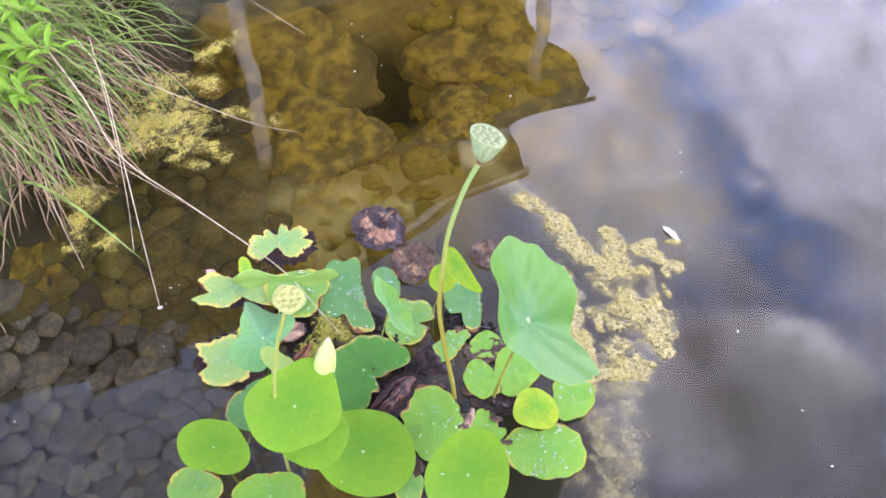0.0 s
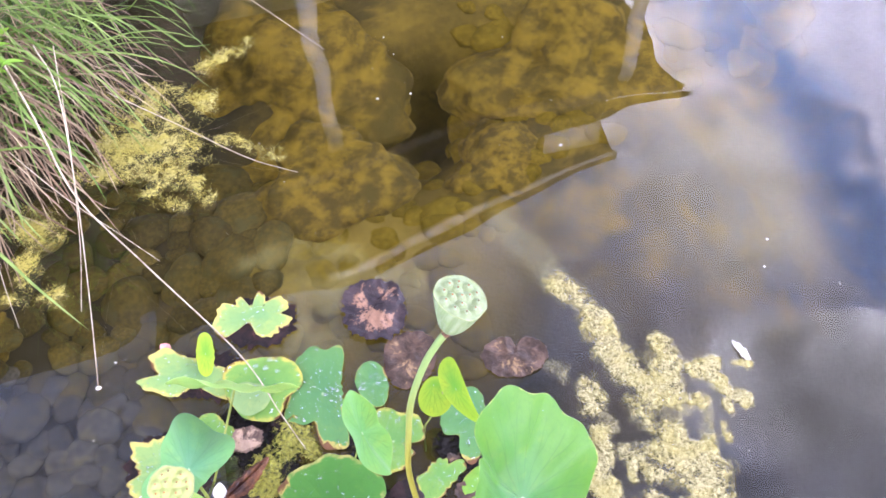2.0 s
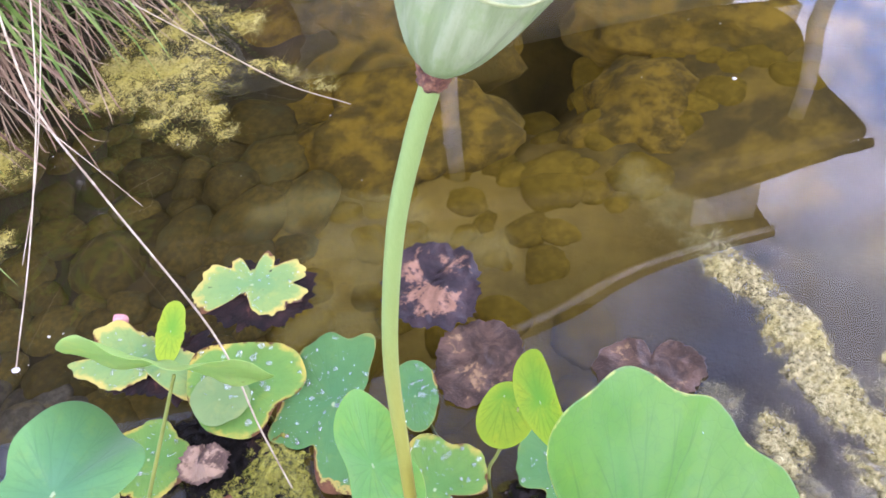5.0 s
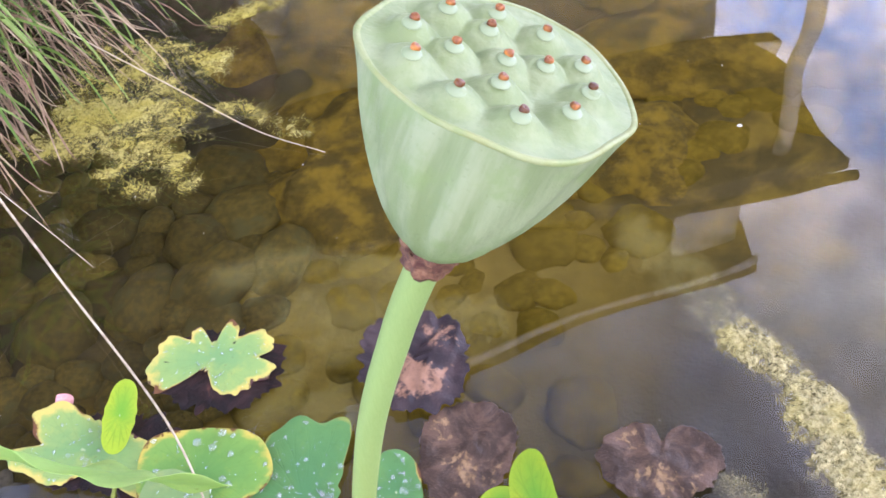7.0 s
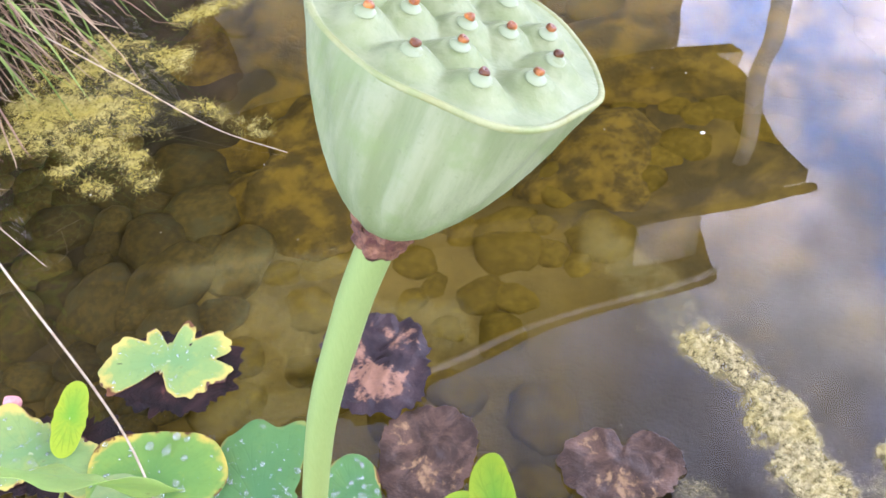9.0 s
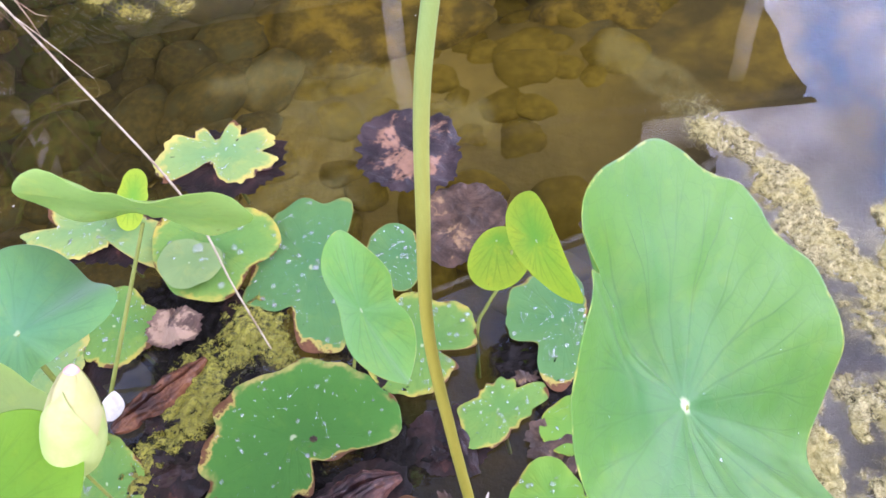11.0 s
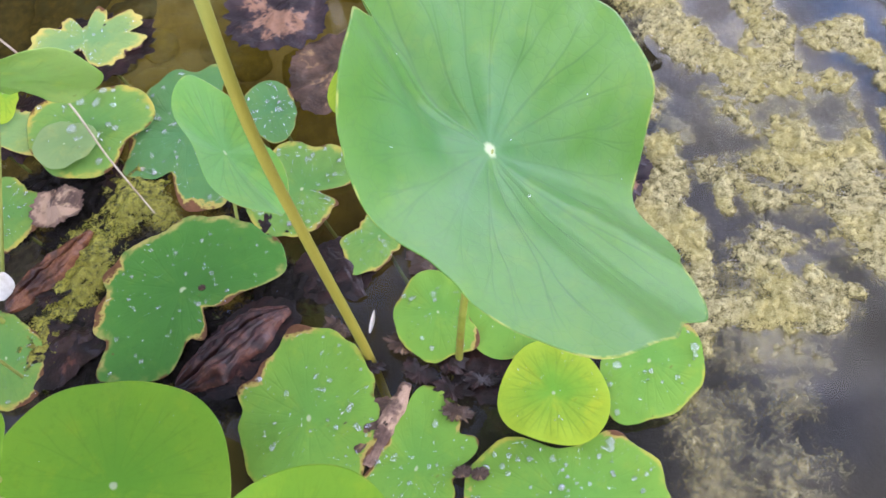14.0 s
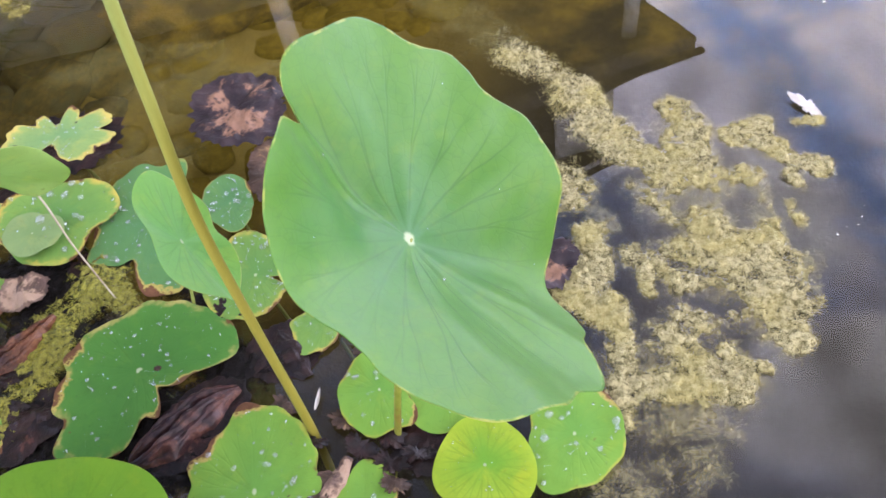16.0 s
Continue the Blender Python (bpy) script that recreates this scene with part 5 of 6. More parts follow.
dead_leaf((-0.129, 1.757, 0.005), [84, 0, 0, -2, -4, -1, -1, -1, -2], DEAD_PINK, "rotting dark purple lotus pad with a pink centre", noisy=0.006, rag=0.12, seed=50)
dead_leaf((-0.012, 1.647, 0.003), [70, 0, 0, -6, 0, -1, 3, 0, -2], DEAD_BROWN, "soaked brown lotus pad lying flat on the water", noisy=0.003, seed=51)
dead_leaf((0.228, 1.705, 0.003), [66, 0, 0, 9, 8, -1, 1], DEAD_BROWN, "soaked brown lotus pad beside the algae", noisy=0.003, bites=((95, 0.5, 12),), seed=52)
dead_leaf((-0.005, 1.212, 0.003), [58, 0, 0, -8, 14, 0, 1], DEAD_PURPLE, "wet purple-brown dead leaf between two pads", noisy=0.002, seed=53)
dead_leaf((0.074, 1.325, 0.002), [48, 0, 0, 2, 3], DEAD_PURPLE, "sunken dark purple disc of a dead pad", noisy=0.002, seed=54)
dead_leaf((-0.400, 1.665, 0.003), [82, 0, 0, 12, 4], DEAD_PURPLE, "dark rotted rim under the yellowing pad", noisy=0.002, rag=0.15, seed=55)
dead_leaf((-0.47, 1.50, 0.003), [80, 0, 0, 20, 10], DEAD_PURPLE, "dark rotted pad under the ragged one", noisy=0.002, rag=0.2, seed=56)
dead_leaf((-0.215, 1.185, 0.004), [50, 0, 0, -6, 12, 2, 3], DEAD_PURPLE, "wet brown dead leaf in the gap between pads", noisy=0.0025, seed=57)
dead_leaf((-0.46, 1.27, 0.003), [92, 0, 0, 8, -4], DEAD_PURPLE, "dark rotted pad beneath a yellow-edged one", noisy=0.002, rag=0.15, seed=58)
dead_leaf((-0.23, 1.43, 0.002), [40, 0, 0, 6, 4], DEAD_PURPLE, "dark dead leaf floating below the lobed pad", noisy=0.003, rag=0.2, seed=59)
dead_leaf((-0.314, 1.368, 0.012), [33, 0, 0, 3, 2], DEAD_SCRAP, "crumpled pinkish dry leaf scrap", noisy=0.008, rag=0.15, seed=60)
dead_leaf((0.409, 1.49, 0.010), [32, 0, 0, -8, 6], DEAD_PINK, "dry pink and black leaf scrap on the algae", noisy=0.006, rag=0.2, seed=61)
dead_leaf((0.160, 1.135, 0.006), [26, 0, 0, -4, 13, 1, 2], DEAD_BROWN, "brown torn strip of a split pad", noisy=0.005, rag=0.15, seed=62)
dead_leaf((0.215, 1.365, 0.003), [46, 0, 0, 8, 8], DEAD_BROWN, "pinkish brown dead leaf under the small pads", noisy=0.004, rag=0.15, seed=63)
dead_leaf((0.30, 1.235, 0.002), [60, 0, 0, 5, 3], DEAD_PURPLE, "black sunken leaf in the gap beside the stem", noisy=0.003, rag=0.1, seed=64)
dead_leaf((0.05, 1.01, 0.004), [30, 0, 0, 5, 3], DEAD_BROWN, "brown curled scrap at the edge of a pad", noisy=0.005, rag=0.1, seed=65)


for x, y, z, r, label, seed in ((0.273, 1.100, 0.014, 8, "small dark browned scrap stuck on a pad", 71), (0.291, 1.101, 0.014, 8, "small rust-brown scrap stuck on a pad", 72),
                                (-0.077, 1.275, 0.016, 4, "tiny brown scrap stuck on a green pad", 73)):
    dead_leaf((x, y, z), [r, 0, 0, r * 0.15, r * 0.1], DEAD_BROWN, label, noisy=0.0012, rag=0.2, seed=seed)


def curled_scrap(p0, p1, width, height, material, label, seed, roll=1.25):
    """A dead leaf rolled into a long wrinkled trough, resting on its back."""
    p0, p1 = Vector(p0), Vector(p1)
    d = (p1 - p0).normalized()
    side = Vector((-d.y, d.x, 0)).normalized()
    verts, faces, rim, n, k = [], [], [], 40, 22
    for skin in (0, 1):
        for i in range(n + 1):
            t = i / n
            taper = (math.sin(math.pi * (0.06 + 0.88 * t)) ** 0.55) * (1 + 0.18 * noise.noise(Vector((t * 5, seed, 0))))
            mid = p0.lerp(p1, t) + side * width * 0.35 * noise.noise(Vector((t * 2.2, seed, 7))) + Vector((0, 0, height * 0.5 * noise.noise(Vector((t * 3, seed, 3)))))
            for j in range(k + 1):
                a = (j / k * 2 - 1) * roll
                q = Vector((t * 16, j * 0.28, seed))
                crease = 0.20 * noise.noise(q * Vector((0.5, 1, 1)).length * 0.5) + 0.035 * math.sin(j * 1.7 + 4 * noise.noise(Vector((t * 4, seed, 1))))
                r = 1 + crease - skin * 0.07
                verts.append(mid + side * width * taper * math.sin(a) * r + Vector((0, 0, height * taper * (math.cos(a) * r - math.cos(roll)))))
                rim.append(abs(j / k * 2 - 1) * 0.6)
    w = (n + 1) * (k + 1)
    for i in range(n):
        for j in range(k):
            p = i * (k + 1) + j
            faces += [(p, p + 1, p + k + 2, p + k + 1), (w + p, w + p + k + 1, w + p + k + 2, w + p + 1)]
    me = mesh_of("dead_leaf", verts, faces, material)
    me.attributes.new("rim", "FLOAT", "POINT").data.foreach_set("value", rim)
    return tagged(new("dead_leaf", me), label, "dead leaf", "dead leaves")




def folded_leaf(p0, p1, width, height, material, label, seed):
    """A dead leaf closed like a boat: two swollen halves along a deep crease, with fine ribs running lengthwise."""
    p0, p1 = Vector(p0), Vector(p1)
    d = (p1 - p0).normalized()
    side = Vector((-d.y, d.x, 0)).normalized()
    verts, faces, rim, n, k = [], [], [], 44, 40
    for skin in (0, 1):
        for i in range(n + 1):
            t = i / n
            taper = math.sin(math.pi * (0.03 + 0.94 * t ** 0.85)) ** 0.75
            bow = width * 0.30 * math.sin(2.6 * t + seed)
            for j in range(k + 1):
                q = j / k * 2 - 1
                seam = 0.12 + 0.16 * math.sin(3.1 * t + seed)
                z = height * taper * max(0.0, 1 - q * q) ** 0.6
                z -= height * 0.62 * math.exp(-((q - seam) / 0.10) ** 2) * taper
                z += height * taper * (0.30 * noise.noise(Vector((q * 3.5, t * 5, seed))) - 0.42 * abs(noise.noise(Vector((q * 5, t * 7, seed + 4)))) + 0.12 * noise.noise(Vector((q * 14, t * 6, seed))))
                wob = 1 + 0.30 * noise.noise(Vector((t * 7, q * 1.5, seed))) + 0.14 * noise.noise(Vector((t * 19, q, seed)))
                verts.append(p0.lerp(p1, t) + side * (width * taper * q * wob + bow * taper) + Vector((0, 0, z - skin * 0.0012)))
                rim.append(abs(q))
    w = (n + 1) * (k + 1)
    for i in range(n):
        for j in range(k):
            p = i * (k + 1) + j
            faces += [(p, p + 1, p + k + 2, p + k + 1), (w + p, w + p + k + 1, w + p + k + 2, w + p + 1)]
    me = mesh_of("dead_leaf", verts, faces, material)
    me.attributes.new("rim", "FLOAT", "POINT").data.foreach_set("value", rim)
    return tagged(new("dead_leaf", me), label, "dead leaf", "dead leaves")


folded_leaf((-0.322, 1.218, 0.006), (-0.258, 1.342, 0.010), 0.021, 0.020, DEAD_RUST, "rolled rust-brown dead leaf lying on the moss", 3)
folded_leaf((-0.070, 1.152, 0.004), (0.036, 1.264, 0.007), 0.031, 0.022, DEAD_MAROON, "glossy maroon dead leaf folded along its midrib", 5)
curled_scrap((0.055, 1.36, 0.002), (0.115, 1.29, 0.003), 0.020, 0.010, DEAD_PURPLE, "wet purple-black fold of a dead pad", 14)
curled_scrap((0.194, 1.192, 0.006), (0.172, 1.092, 0.011), 0.013, 0.010, DEAD_SCRAP, "browned curled strip of a split pad", 17)
curled_scrap((-0.26, 1.17, 0.002), (-0.19, 1.205, 0.003), 0.016, 0.014, DEAD_PURPLE, "wet black fold of dead leaf in the moss", 21)


rnd = random.Random(31)
for k, (x, y) in enumerate([(0.07, 1.30), (0.10, 1.245), (0.150, 1.205), (0.205, 1.205), (0.255, 1.165), (0.235, 1.225), (-0.02, 1.375), (0.14, 1.43), (-0.245, 1.205), (0.275, 1.205), (0.225, 1.335),
                            (-0.27, 1.245), (0.245, 1.19), (0.18, 1.235)]):
    r = rnd.uniform(9, 17)
    dead_leaf((x, y, 0.004), [r, 0, 0, r * rnd.uniform(0.1, 0.45), r * rnd.uniform(-0.3, 0.3), r * 0.1, r * 0.1], (DEAD_PURPLE, DEAD_BROWN, DEAD_PURPLE)[k % 3],
              ("crumpled wet black scrap of dead leaf", "crumpled wet brown scrap of dead leaf", "crumpled wet black scrap of dead leaf")[k % 3], noisy=0.005, rag=0.35, seed=80 + k)


def petal_data(length, width, depth, curl=0.3, n=10, k=8, thick=0.0012):
    """A pointed boat-shaped petal along +y, two skins."""
    verts, faces = [], []
    for s in (0, 1):
        for i in range(n + 1):
            t = i / n
            w = width * math.sin(math.pi * min(1, t * 0.92 + 0.06)) ** 0.8
            for j in range(k + 1):
                q = j / k * 2 - 1
                verts.append((q * w, t * length, depth * (1 - q * q) * -math.sin(math.pi * t) + curl * length * (t - 0.5) ** 2 - s * thick))
    a = (n + 1) * (k + 1)
    for i in range(n):
        for j in range(k):
            p = i * (k + 1) + j
            faces += [(p, p + 1, p + k + 2, p + k + 1), (a + p, a + p + k + 1, a + p + k + 2, a + p + 1)]
    return verts, faces


for (x, y, z), turn, length, width, tilt, label in [((-0.325, 1.225, 0.018), 15, 0.037, 0.015, 15, "white fallen lotus petal propped against a dead leaf"),
                                                     ((0.139, 1.245, 0.009), 3, 0.030, 0.0026, 0, "thin white petal sliver on dark water")]:
    ob = tagged(new("fallen_petal", mesh_of("fallen_petal", *petal_data(length, width, 0.003), WHITE)), label, "petal", "fallen petals")
    ob.matrix_basis = pose(x, y, z, tilt, 0, turn)


petal = tagged(new("fallen_petal", mesh_of("fallen_petal", *petal_data(0.030, 0.013, 0.004), PINK)), "pinkish curled petal floating behind the pads", "petal", "fallen petals")
petal.matrix_basis = pose(-0.575, 1.545, 0.004, 8, 0, 70)
flake = new("fallen_petal", Blade(oval(27, 11, -48), rag=0.45, noisy=0.002, ripple=0.0015, seed=91, bites=((-10, 0.3, 14), (150, -0.2, 12), (95, 0.25, 15))).mesh("fallen_petal", WHITE, 10, 60))
flake.matrix_basis = axes((0.752, 1.830, 0.006), (0.05, -0.1, 1))
tagged(flake, "torn white petal flake at the edge of the algae", "petal", "fallen petals")


# ---------------------------------------------------------------- seed heads and bud
def lathe(name, profile, material, segs=64, wobble=None, cap=True):
    verts, faces = [], []
    for i, (r, z) in enumerate(profile):
        for j in range(segs):
            a = 2 * math.pi * j / segs
            k, dz = wobble(i / (len(profile) - 1), a) if wobble else (1, 0)
            verts.append((r * k * math.cos(a), r * k * math.sin(a), z + dz))
    for i in range(len(profile) - 1):
        for j in range(segs):
            p, q = i * segs + j, i * segs + (j + 1) % segs
            faces.append((p, q, q + segs, p + segs))
    if cap:
        faces.append(tuple(range(segs))[::-1])
    return mesh_of(name, verts, faces, material)


def seed_head(foot, path, axis, R, tall, skin, face, rim, stem_r, label, seed=0, turn=0.0, ring=10, inner=4, lean=(0, 0), grain=1.0, outline=None, places=None, stalk=None, nut_skin=None):
    root = thing("lotus_seed_head", (foot[0], foot[1], 0), label, "seed head", "lotus seed heads")
    top = Vector(path[-1])
    part("stem", tube("stem", [(foot[0], foot[1], -0.25)] + path, stem_r * 1.1, stem_r, stalk or STEM, 10, 14), root, at=Matrix())
    at = axes(top, axis) @ pose(0, 0, 0, 0, 0, turn)
    rnd = random.Random(seed)
    lobes = [rnd.uniform(0, 6.3) for _ in range(4)]

    def edge(a):
        if outline:
            return 1 + sum(c * math.cos(k * a) + d * math.sin(k * a) for k, (c, d) in enumerate(outline, 1)) + 0.012 * math.sin(5 * a + 0.8) + 0.010 * math.sin(7 * a + 2.1) + 0.005 * math.sin(11 * a + lobes[2])
        return 1 + 0.035 * math.sin(3 * a + lobes[0]) + 0.025 * math.sin(5 * a + lobes[1]) + 0.014 * math.sin(9 * a + lobes[2])

    def sag(a):
        return R * (0.4 if outline else 1.0) * (0.05 * math.sin(2 * a + lobes[3]) + 0.03 * math.sin(5 * a + lobes[2]))

    def side(t, a):
        fold = 0.022 * math.sin(17 * a + lobes[0]) + 0.02 * math.sin(11 * a + lobes[1] + 2 * t)
        return 1 + (edge(a) - 1) * t + fold * math.sin(math.pi * min(1, t * 1.05)) * 0.8, sag(a) * t * t

    shape = [(0.17, 0.0), (0.24, 0.03), (0.36, 0.11), (0.48, 0.22), (0.595, 0.35), (0.695, 0.48), (0.79, 0.62), (0.875, 0.76), (0.94, 0.88), (0.98, 0.95), (1.0, 1.0)]
    cup = lathe("cup", [(R * r, tall * z) for r, z in shape], skin, 96, side)
    for v in cup.vertices:
        k = max(0, 1 - v.co.z / tall)
        v.co.x += lean[0] * (k - 1)
        v.co.y += lean[1] * (k - 1)
    part("cup", cup, root, at=at)
    low, at = at, at @ Matrix.Translation((-lean[0], -lean[1], 0))

    def lip(t, a):
        return edge(a), sag(a)

    part("rim", lathe("rim", [(R * r, tall + R * z) for r, z in [(0.99, -0.03), (1.004, -0.012), (1.008, 0.004), (1.002, 0.018), (0.988, 0.023), (0.968, 0.018), (0.952, 0.004), (0.935, -0.05)]], rim, 96, lip, False), root,
         "yellow-green lip", at=at)
    spots = [(0.69 * R, 2 * math.pi * (k + rnd.uniform(-0.16, 0.16)) / ring) for k in range(ring)]
    spots += [(0.33 * R, 0.5 + 2 * math.pi * (k + rnd.uniform(-0.15, 0.15)) / inner) for k in range(inner)]
    spots = [(r * rnd.uniform(0.93, 1.05) * math.cos(a), r * rnd.uniform(0.93, 1.05) * math.sin(a)) for r, a in spots]
    spots = [(x * R, y * R) for x, y in places] if places else spots
    sigma = R * 0.135

    def lift(x, y, a, grooved=True):
        rho = math.hypot(x, y) / R
        z = tall + R * (0.012 - 0.05 * (1 - rho)) + sag(a) * rho
        fade = min(1.0, max(0.0, (0.97 - rho) / 0.17))
        near = min(math.hypot(x - sx, y - sy) for sx, sy in spots) / sigma
        z += R * 0.135 * fade * math.exp(-(near / 1.35) ** 2.8)
        for sx, sy in spots if grooved else ():
            pocket = math.hypot((x - sx) / 0.64, (y - sy) / 0.60 + sigma * 0.55) / sigma
            z -= R * 0.012 * fade * math.exp(-((pocket - 0.98) / 0.17) ** 2)
        return z

    verts, faces, rings, segs = [], [], 60, 160
    verts.append((0, 0, lift(0, 0, 0)))
    for i in range(1, rings + 1):
        for j in range(segs):
            a = 2 * math.pi * j / segs
            r = R * 0.965 * edge(a) * i / rings
            x, y = r * math.cos(a), r * math.sin(a)
            verts.append((x, y, lift(x, y, a)))
    faces += [(0, 1 + j, 1 + (j + 1) % segs) for j in range(segs)]
    faces += [(1 + (i - 1) * segs + j, 1 + i * segs + j, 1 + i * segs + (j + 1) % segs, 1 + (i - 1) * segs + (j + 1) % segs) for i in range(1, rings) for j in range(segs)]
    disc = part("face", mesh_of("face", verts, faces, face), root, at=at)
    nut_skin = nut_skin or face
    tip = lathe("seed_tip", [(R * r * grain, R * z) for r, z in [(0.028, -0.03), (0.034, 0.0), (0.036, 0.014), (0.031, 0.028), (0.018, 0.034), (0.005, 0.029)]], SEED, 14,
                lambda t, a: (1 + 0.10 * math.sin(3 * a + 2 * t), 0))
    nut = lathe("seed", [(sigma * 0.52 * math.cos(q), R * 0.015 * math.sin(q)) for q in [radians(6 * k) for k in range(-2, 16)]], nut_skin, 24)
    for x, y in spots:
        a, e = math.atan2(y, x), sigma * 0.35
        z = lift(x, y - e, a, False)
        slope = math.degrees(math.atan((lift(x, y, a, False) - lift(x, y - 2 * e, a, False)) / (2 * e)))
        part("seed", nut, disc, "smooth pale green seed", at=at @ pose(x, y - e, z - R * 0.0125, slope, 0, 0))
        part("seed_tip", tip, disc, "orange-brown seed tip", at=at @ pose(x, y, lift(x, y, a, False) + R * 0.002, rnd.uniform(-14, 14), rnd.uniform(-14, 14), rnd.uniform(0, 360)))
    return root, low


pod_root, pod_at = seed_head((0.144, 1.218), [(0.144, 1.218, 0.0), (0.116, 1.240, 0.2), (0.098, 1.256, 0.35), (0.103, 1.262, 0.5), (0.112, 1.264, 0.62), (0.134, 1.264, 0.74), (0.1545, 1.2655, 0.812), (0.1708, 1.2655, 0.8565)],
                             (0.32, 0.212, 0.923), 0.0362, 0.0417, POD, POD_FACE, POD_RIM, 0.0050, "pale green lotus seed head tilted on a tall curved stem", 3, 0, lean=(0.0016, -0.0235), stalk=STEM_TALL, nut_skin=SEED_SKIN,
                             outline=((0.004, 0.0), (-0.002, 0.004), (-0.026, -0.005), (0.006, 0.015)),
                             places=((-0.67, -0.06), (-0.53, 0.33), (-0.21, 0.57), (-0.54, -0.45), (-0.34, -0.12), (-0.20, 0.30), (0.17, 0.57), (0.01, 0.04), (0.27, 0.17), (0.51, 0.38), (-0.17, -0.66),
                                     (0.05, -0.35), (0.62, 0.03), (0.55, -0.34), (0.26, -0.68)))
# dried remains of the flower under the cup
rnd = random.Random(5)
collar = lathe("husk", [(0.0052, -0.0085), (0.0066, -0.0065), (0.0060, -0.005), (0.0072, -0.003), (0.0068, -0.0015), (0.0080, 0.0005), (0.0072, 0.002)], HUSK, 40,
               lambda t, a: (1 + 0.07 * math.sin(7 * a + 5 * t) + 0.05 * math.sin(13 * a), 0.0006 * math.sin(5 * a)))
part("husk", collar, pod_root, "shrivelled brown remains of the flower", at=pod_at)
for a, length in ((200, 0.016), (225, 0.011), (182, 0.009)):
    v, f = petal_data(length, 0.003, 0.001, 0.8, 8, 5, 0.0007)
    part("husk_scale", mesh_of("husk_scale", v, f, HUSK), pod_root, at=pod_at @ pose(0.0062 * math.cos(radians(a)), 0.0062 * math.sin(radians(a)), -0.003, 68, 0, a - 90))

seed_head((-0.25, 0.985), [(-0.25, 0.985, 0.0), (-0.246, 0.998, 0.25), (-0.227, 1.026, 0.453), (-0.196, 1.050, 0.59), (-0.183, 1.055, 0.621)], (0.18, -0.12, 0.97), 0.0315, 0.042,
          POD_PALE, POD_PALE, POD_RIM, 0.0038, "cream-yellow lotus seed head on a slender stem", 8, 40, grain=1.25)

bud = thing("lotus_bud", (-0.235, 1.035, 0), "closed cream-green lotus bud with a pink tip", "lotus bud")
BUD_BASE, BUD_AXIS = Vector((-0.150, 1.084, 0.305)), Vector((0.12, 0.38, 0.88))
part("stem", tube("stem", [(-0.235, 1.035, -0.25), (-0.235, 1.035, 0), (-0.205, 1.04, 0.15), (-0.165, 1.065, 0.27), BUD_BASE], 0.004, 0.0036, STEM), bud, at=Matrix())


BUD_TALL = 0.108


def bud_radius(t):
    return 0.0305 * 1.60 * (t + 0.02) ** 0.42 * (1 - t) ** 0.76


def bud_petal(turn, span, t1, material, off):
    """A petal wrapped round the bud up to the height t1, coming to a point."""
    verts, faces, n, k = [], [], 22, 14
    for s in (0, 1):
        for i in range(n + 1):
            q = i / n
            t = q * t1
            half = radians(span) * (1 - max(0, (q - 0.25) / 0.75) ** 2.2) + 0.01
            for j in range(k + 1):
                w = j / k * 2 - 1
                r = bud_radius(min(t, 0.999)) + off * (1 - 0.5 * q) - s * 0.0007 + 0.0004 * w * w
                a = radians(turn) + half * w
                verts.append((r * math.cos(a), r * math.sin(a), BUD_TALL * t))
    w = (n + 1) * (k + 1)
    for i in range(n):
        for j in range(k):
            p = i * (k + 1) + j
            faces += [(p, p + 1, p + k + 2, p + k + 1), (w + p, w + p + k + 1, w + p + k + 2, w + p + 1)]
    return mesh_of("petal", verts, faces, material)


bud_at = axes(BUD_BASE, BUD_AXIS)
part("bud_core", lathe("bud_core", [(bud_radius(k / 30) + 0.0003, BUD_TALL * k / 30) for k in range(29)] + [(0.0005, BUD_TALL * 0.985)], PETAL_TIP, 40,
                           lambda t, a: (1 + 0.015 * math.sin(5 * a), 0)), bud, "tightly closed inner petals", at=bud_at)
part("tip", lathe("tip", [(bud_radius(0.945 + k / 200) + 0.0007, BUD_TALL * (0.945 + k / 200)) for k in range(11)] + [(0.0004, BUD_TALL * 1.0)], PINK, 24), bud, "pink tip", at=bud_at)
for turn, span, t1, mat, off in ((-85, 82, 0.84, PETAL, 0.0022), (30, 66, 0.62, PETAL, 0.0020), (150, 70, 0.74, PETAL, 0.0020), (-20, 55, 0.98, PETAL_TIP, 0.0013), (85, 60, 0.94, PETAL_TIP, 0.0010), (205, 60, 0.95, PETAL_TIP, 0.0010)):
    part("petal", bud_petal(turn, span, t1, mat, off), bud, at=bud_at)


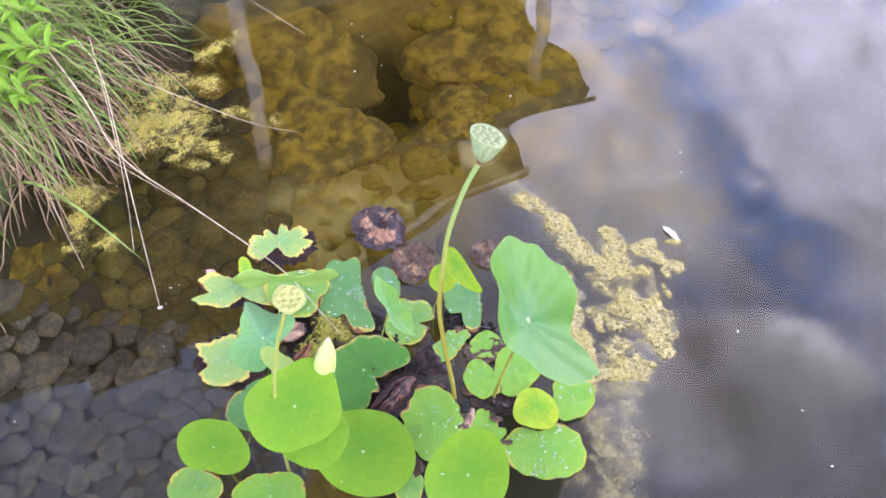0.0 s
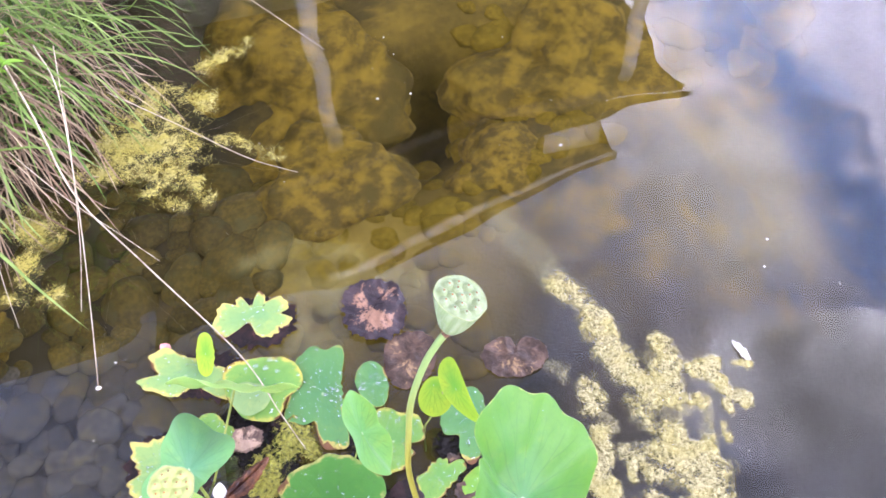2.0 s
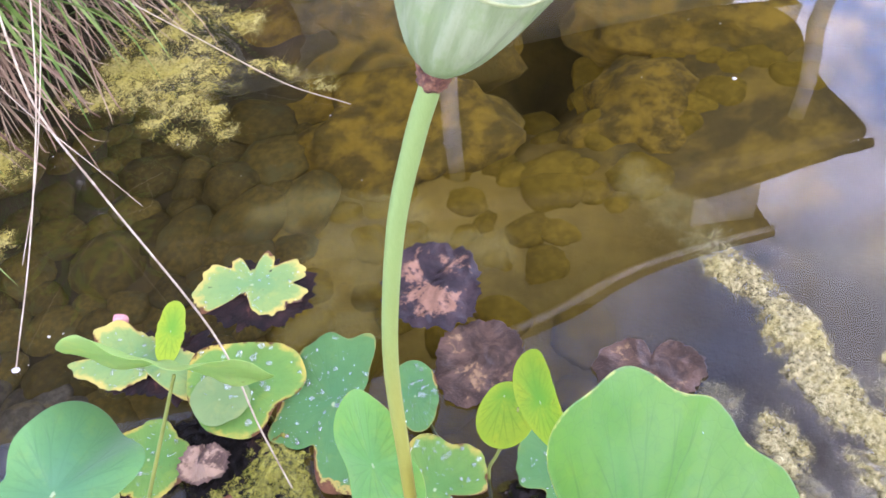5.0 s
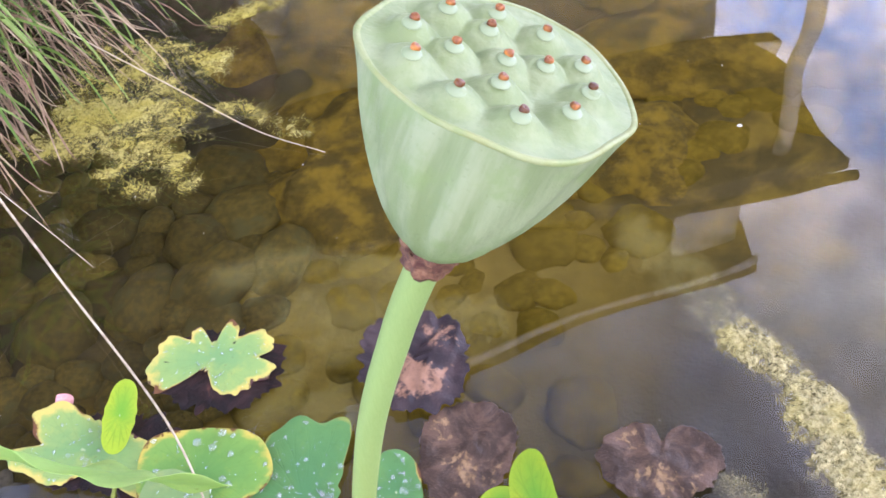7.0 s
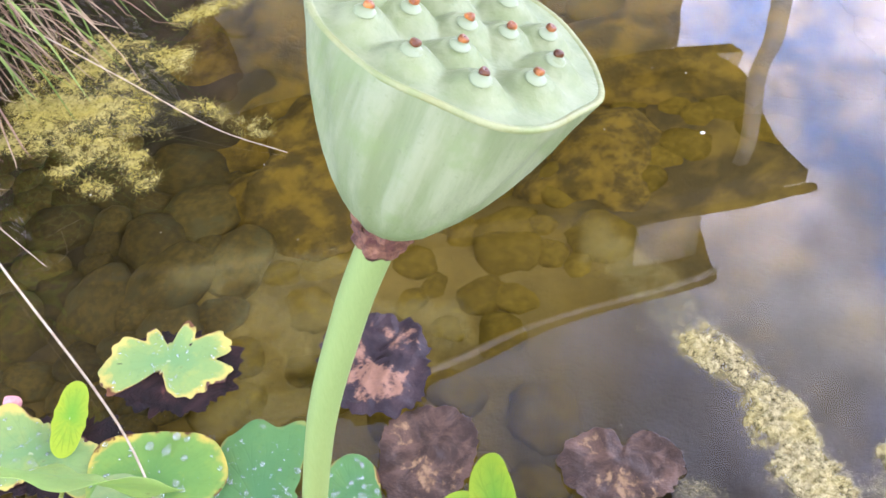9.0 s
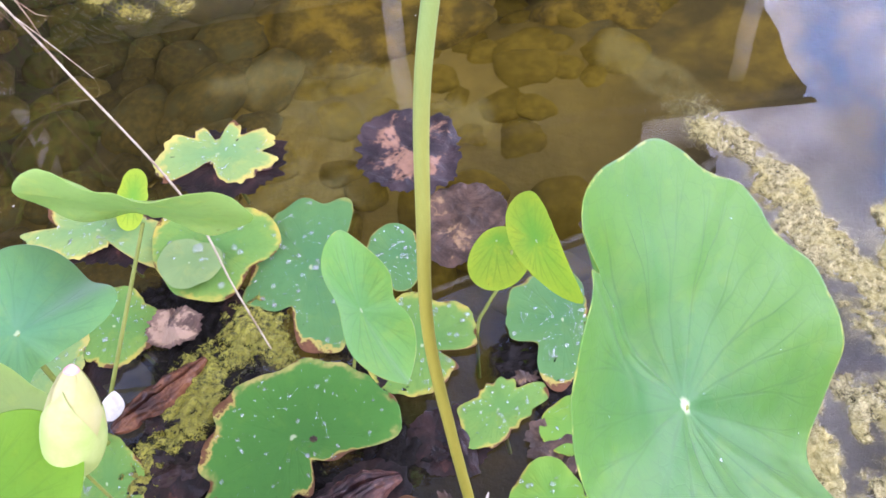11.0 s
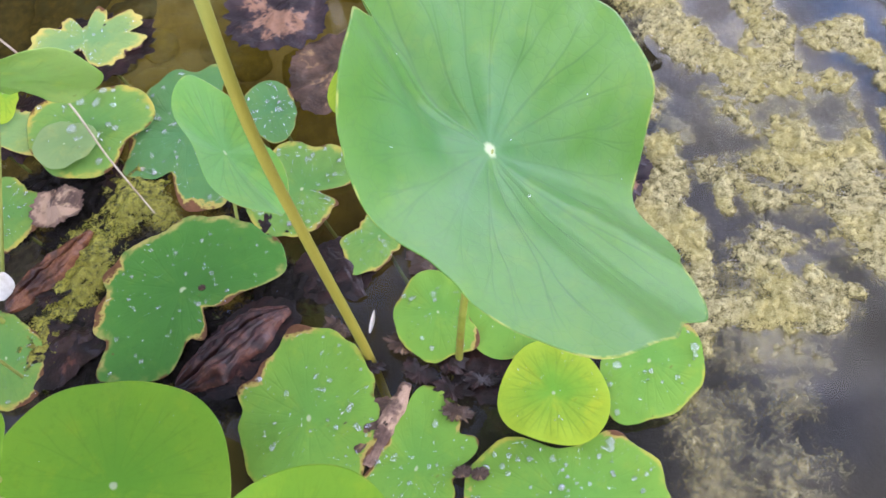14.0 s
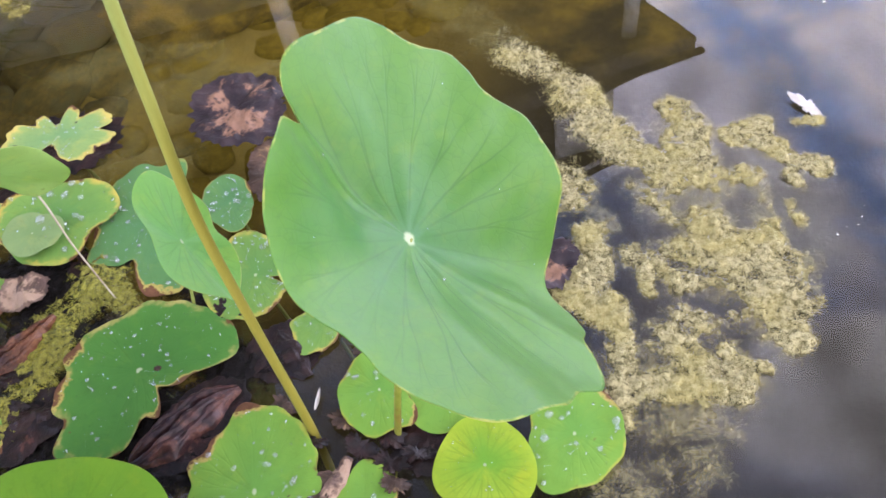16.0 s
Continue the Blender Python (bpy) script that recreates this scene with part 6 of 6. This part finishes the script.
# ---------------------------------------------------------------- bank: grass, weeds, straws
def blades(name, count, seed, base, aim, material, length, width, droop, label, spread_xy=(0.12, 0.2)):
    """A tussock: tapering blades that rise from the base and bend over towards aim."""
    r = random.Random(seed)
    verts, faces = [], []
    for _ in range(count):
        x, y = base[0] + r.gauss(0, spread_xy[0]), base[1] + r.gauss(0, spread_xy[1])
        p = Vector((x, y, max(0.0, bed_height(x, y)) - 0.01))
        turn = math.atan2(aim[1], aim[0]) + r.gauss(0, 0.75)
        d = Vector((math.cos(turn) * 0.75, math.sin(turn) * 0.75, r.uniform(0.5, 1.3))).normalized()
        long, w, fall = r.uniform(*length), r.uniform(*width), r.uniform(*droop)
        n = 9
        side = Vector((-d.y, d.x, 0)).normalized()
        side = (side + Vector((0, 0, r.uniform(-0.5, 0.5)))).normalized()
        start = len(verts)
        for i in range(n + 1):
            t = i / n
            k = w * (1 - t) ** 0.6 * (0.7 + 0.6 * min(1, t * 4)) + 0.0002
            fold = d.cross(side) * k * 0.35
            verts += [p - side * k, p + fold, p + side * k]
            p = p + d * long / n
            d = (d + Vector((r.gauss(0, 0.09), r.gauss(0, 0.09), -fall / n * (0.6 + 1.6 * t)))).normalized()
            if p.z < 0.004:
                p.z = 0.004
        for i in range(n):
            a = start + i * 3
            faces += [(a, a + 1, a + 4, a + 3), (a + 1, a + 2, a + 5, a + 4)]
    ob = new(name, mesh_of(name, verts, faces, material))
    return tagged(ob, label, "grass", kind="stuff")


blades("grass_tussock", 170, 1, (-1.46, 2.22), (0.75, -0.65), BLADE, (0.35, 0.75), (0.0026, 0.0058), (1.6, 3.2), "long green grass drooping over the pond edge", (0.10, 0.22))
blades("dry_grass", 480, 2, (-1.38, 2.16), (0.7, -0.7), DRY, (0.3, 0.62), (0.0012, 0.0034), (2.0, 3.8), "tangled tan dead grass hanging to the water", (0.09, 0.20))
blades("grass_tussock", 70, 3, (-1.42, 2.70), (0.9, 0.0), BLADE, (0.35, 0.7), (0.0026, 0.0055), (1.2, 2.6), "green grass arching from the bank", (0.08, 0.12))
blades("grass_tussock", 100, 4, (-1.5, 1.75), (0.8, -0.4), BLADE, (0.3, 0.55), (0.0026, 0.0055), (1.5, 3.0), "green grass hanging from the near bank", (0.10, 0.2))
blades("grass_tussock", 30, 5, (-1.30, 2.26), (1.0, -0.12), BLADE, (0.45, 0.72), (0.0024, 0.0045), (0.9, 1.7), "pale green grass blades arching out over the water", (0.05, 0.08))


def weed(points, count, seed):
    """A leafy stem: lance-shaped leaves in a spiral, larger towards the middle."""
    rnd = random.Random(seed)
    line = smooth_path(points)
    root = thing("weed", points[0], "leafy bright green weed growing through the grass", "weed", "weeds")
    part("stem", tube("stem", points, 0.0035, 0.0018, STEM), root, at=Matrix())
    for k in range(count):
        t = 0.30 + 0.70 * k / (count - 1)
        p = line[min(len(line) - 1, int(t * (len(line) - 1)))]
        big = 0.65 + 0.5 * math.sin(math.pi * t)
        v, f = petal_data(rnd.uniform(0.09, 0.13) * big, rnd.uniform(0.010, 0.015) * big, 0.004, -rnd.uniform(0.3, 0.9), 10, 4, 0.0006)
        part("leaf", mesh_of("leaf", v, f, WEED), root, at=Matrix.Translation(p) @ pose(0, 0, 0, 40 * t - 12 + rnd.uniform(-10, 10), rnd.uniform(-20, 20), k * 137.5))


weed([(-1.36, 2.16, 0.1), (-1.30, 2.09, 0.28), (-1.17, 2.00, 0.42), (-1.03, 1.93, 0.47)], 24, 12)
weed([(-1.42, 2.24, 0.1), (-1.36, 2.18, 0.30), (-1.24, 2.10, 0.46), (-1.11, 2.03, 0.53)], 22, 13)
weed([(-1.34, 1.98, 0.1), (-1.28, 1.94, 0.25), (-1.18, 1.87, 0.38), (-1.08, 1.80, 0.42)], 18, 14)

for pts, r0, r1, label in [
    ([(-1.20, 2.12, 0.36), (-1.02, 1.95, 0.28), (-0.898, 1.829, 0.165), (-0.66, 1.69, 0.135), (-0.379, 1.535, 0.085), (-0.25, 1.43, 0.045), (-0.165, 1.365, 0.0)], 0.0028, 0.0010, "long pale dry stalk bent down to the pads"),
    ([(-1.08, 2.12, 0.36), (-0.98, 2.02, 0.32), (-0.90, 1.84, 0.17), (-0.80, 1.62, 0.06), (-0.703, 1.421, 0.0)], 0.0020, 0.0012, "pale dry stalk hanging into the water"),
    ([(-1.05, 2.15, 0.34), (-0.96, 1.95, 0.2), (-0.88, 1.75, 0.08), (-0.83, 1.6, 0.01)], 0.0015, 0.0009, "thin dry stalk hanging by the bank"),
    ([(-1.25, 2.55, 0.42), (-1.0, 2.55, 0.38), (-0.75, 2.57, 0.24), (-0.50, 2.57, 0.06)], 0.0012, 0.0007, "thin grass stalk arching over the water"),
    ([(-1.1, 1.9, 0.2), (-0.95, 1.84, 0.14), (-0.78, 1.80, 0.05), (-0.70, 1.78, 0.01)], 0.0012, 0.0007, "thin dry stalk by the bank"),
    ([(-1.18, 1.85, 0.14), (-1.05, 1.65, 0.08), (-0.95, 1.52, 0.02)], 0.0012, 0.0007, "thin dry stalk slanting to the water"),
    ([(-1.0, 2.2, 0.14), (-0.8, 2.19, 0.06), (-0.6, 2.15, 0.02), (-0.45, 2.14, 0.004)], 0.0014, 0.0008, "thin green stalk lying over the water"),
]:
    tagged(new("dry_stalk", tube("dry_stalk", pts, r0, r1, STRAW, 8, 7, 0.05)), label, "stalk", "dry stalks")

# ---------------------------------------------------------------- flecks on the water
rnd = random.Random(77)
pl, sz = [(-0.36, 2.72, 0.001), (-0.22, 2.5, 0.001), (-0.31, 2.46, 0.001), (0.24, 2.39, 0.001), (0.80, 2.09, 0.001), (0.91, 1.50, 0.001), (1.1, 1.12, 0.001), (1.05, 1.27, 0.001), (-0.703, 1.421, 0.001)], [0.004] * 8 + [0.008]
pl += [(0.806, 1.62, 0.001), (0.785, 1.60, 0.001), (0.772, 1.585, 0.001), (0.756, 1.57, 0.001), (0.812, 1.64, 0.001), (0.80, 1.605, 0.001)]
sz += [0.0018, 0.0012, 0.002, 0.001, 0.0012, 0.001]
for _ in range(230):
    x, y = rnd.uniform(-1.0, 2.6), rnd.uniform(0.7, 4.6)
    if shore(x, y) > 0.1:
        pl.append((x, y, 0.0006))
        sz.append(0.0010 + 0.0034 * rnd.random() ** 4)
tagged(new("drifting_fluff", heap("drifting_fluff", pl, sz, SPECK, 0.3, 0.3, ICO1, 3)), "pale flecks and fluff drifting on the water", "flecks", kind="stuff")
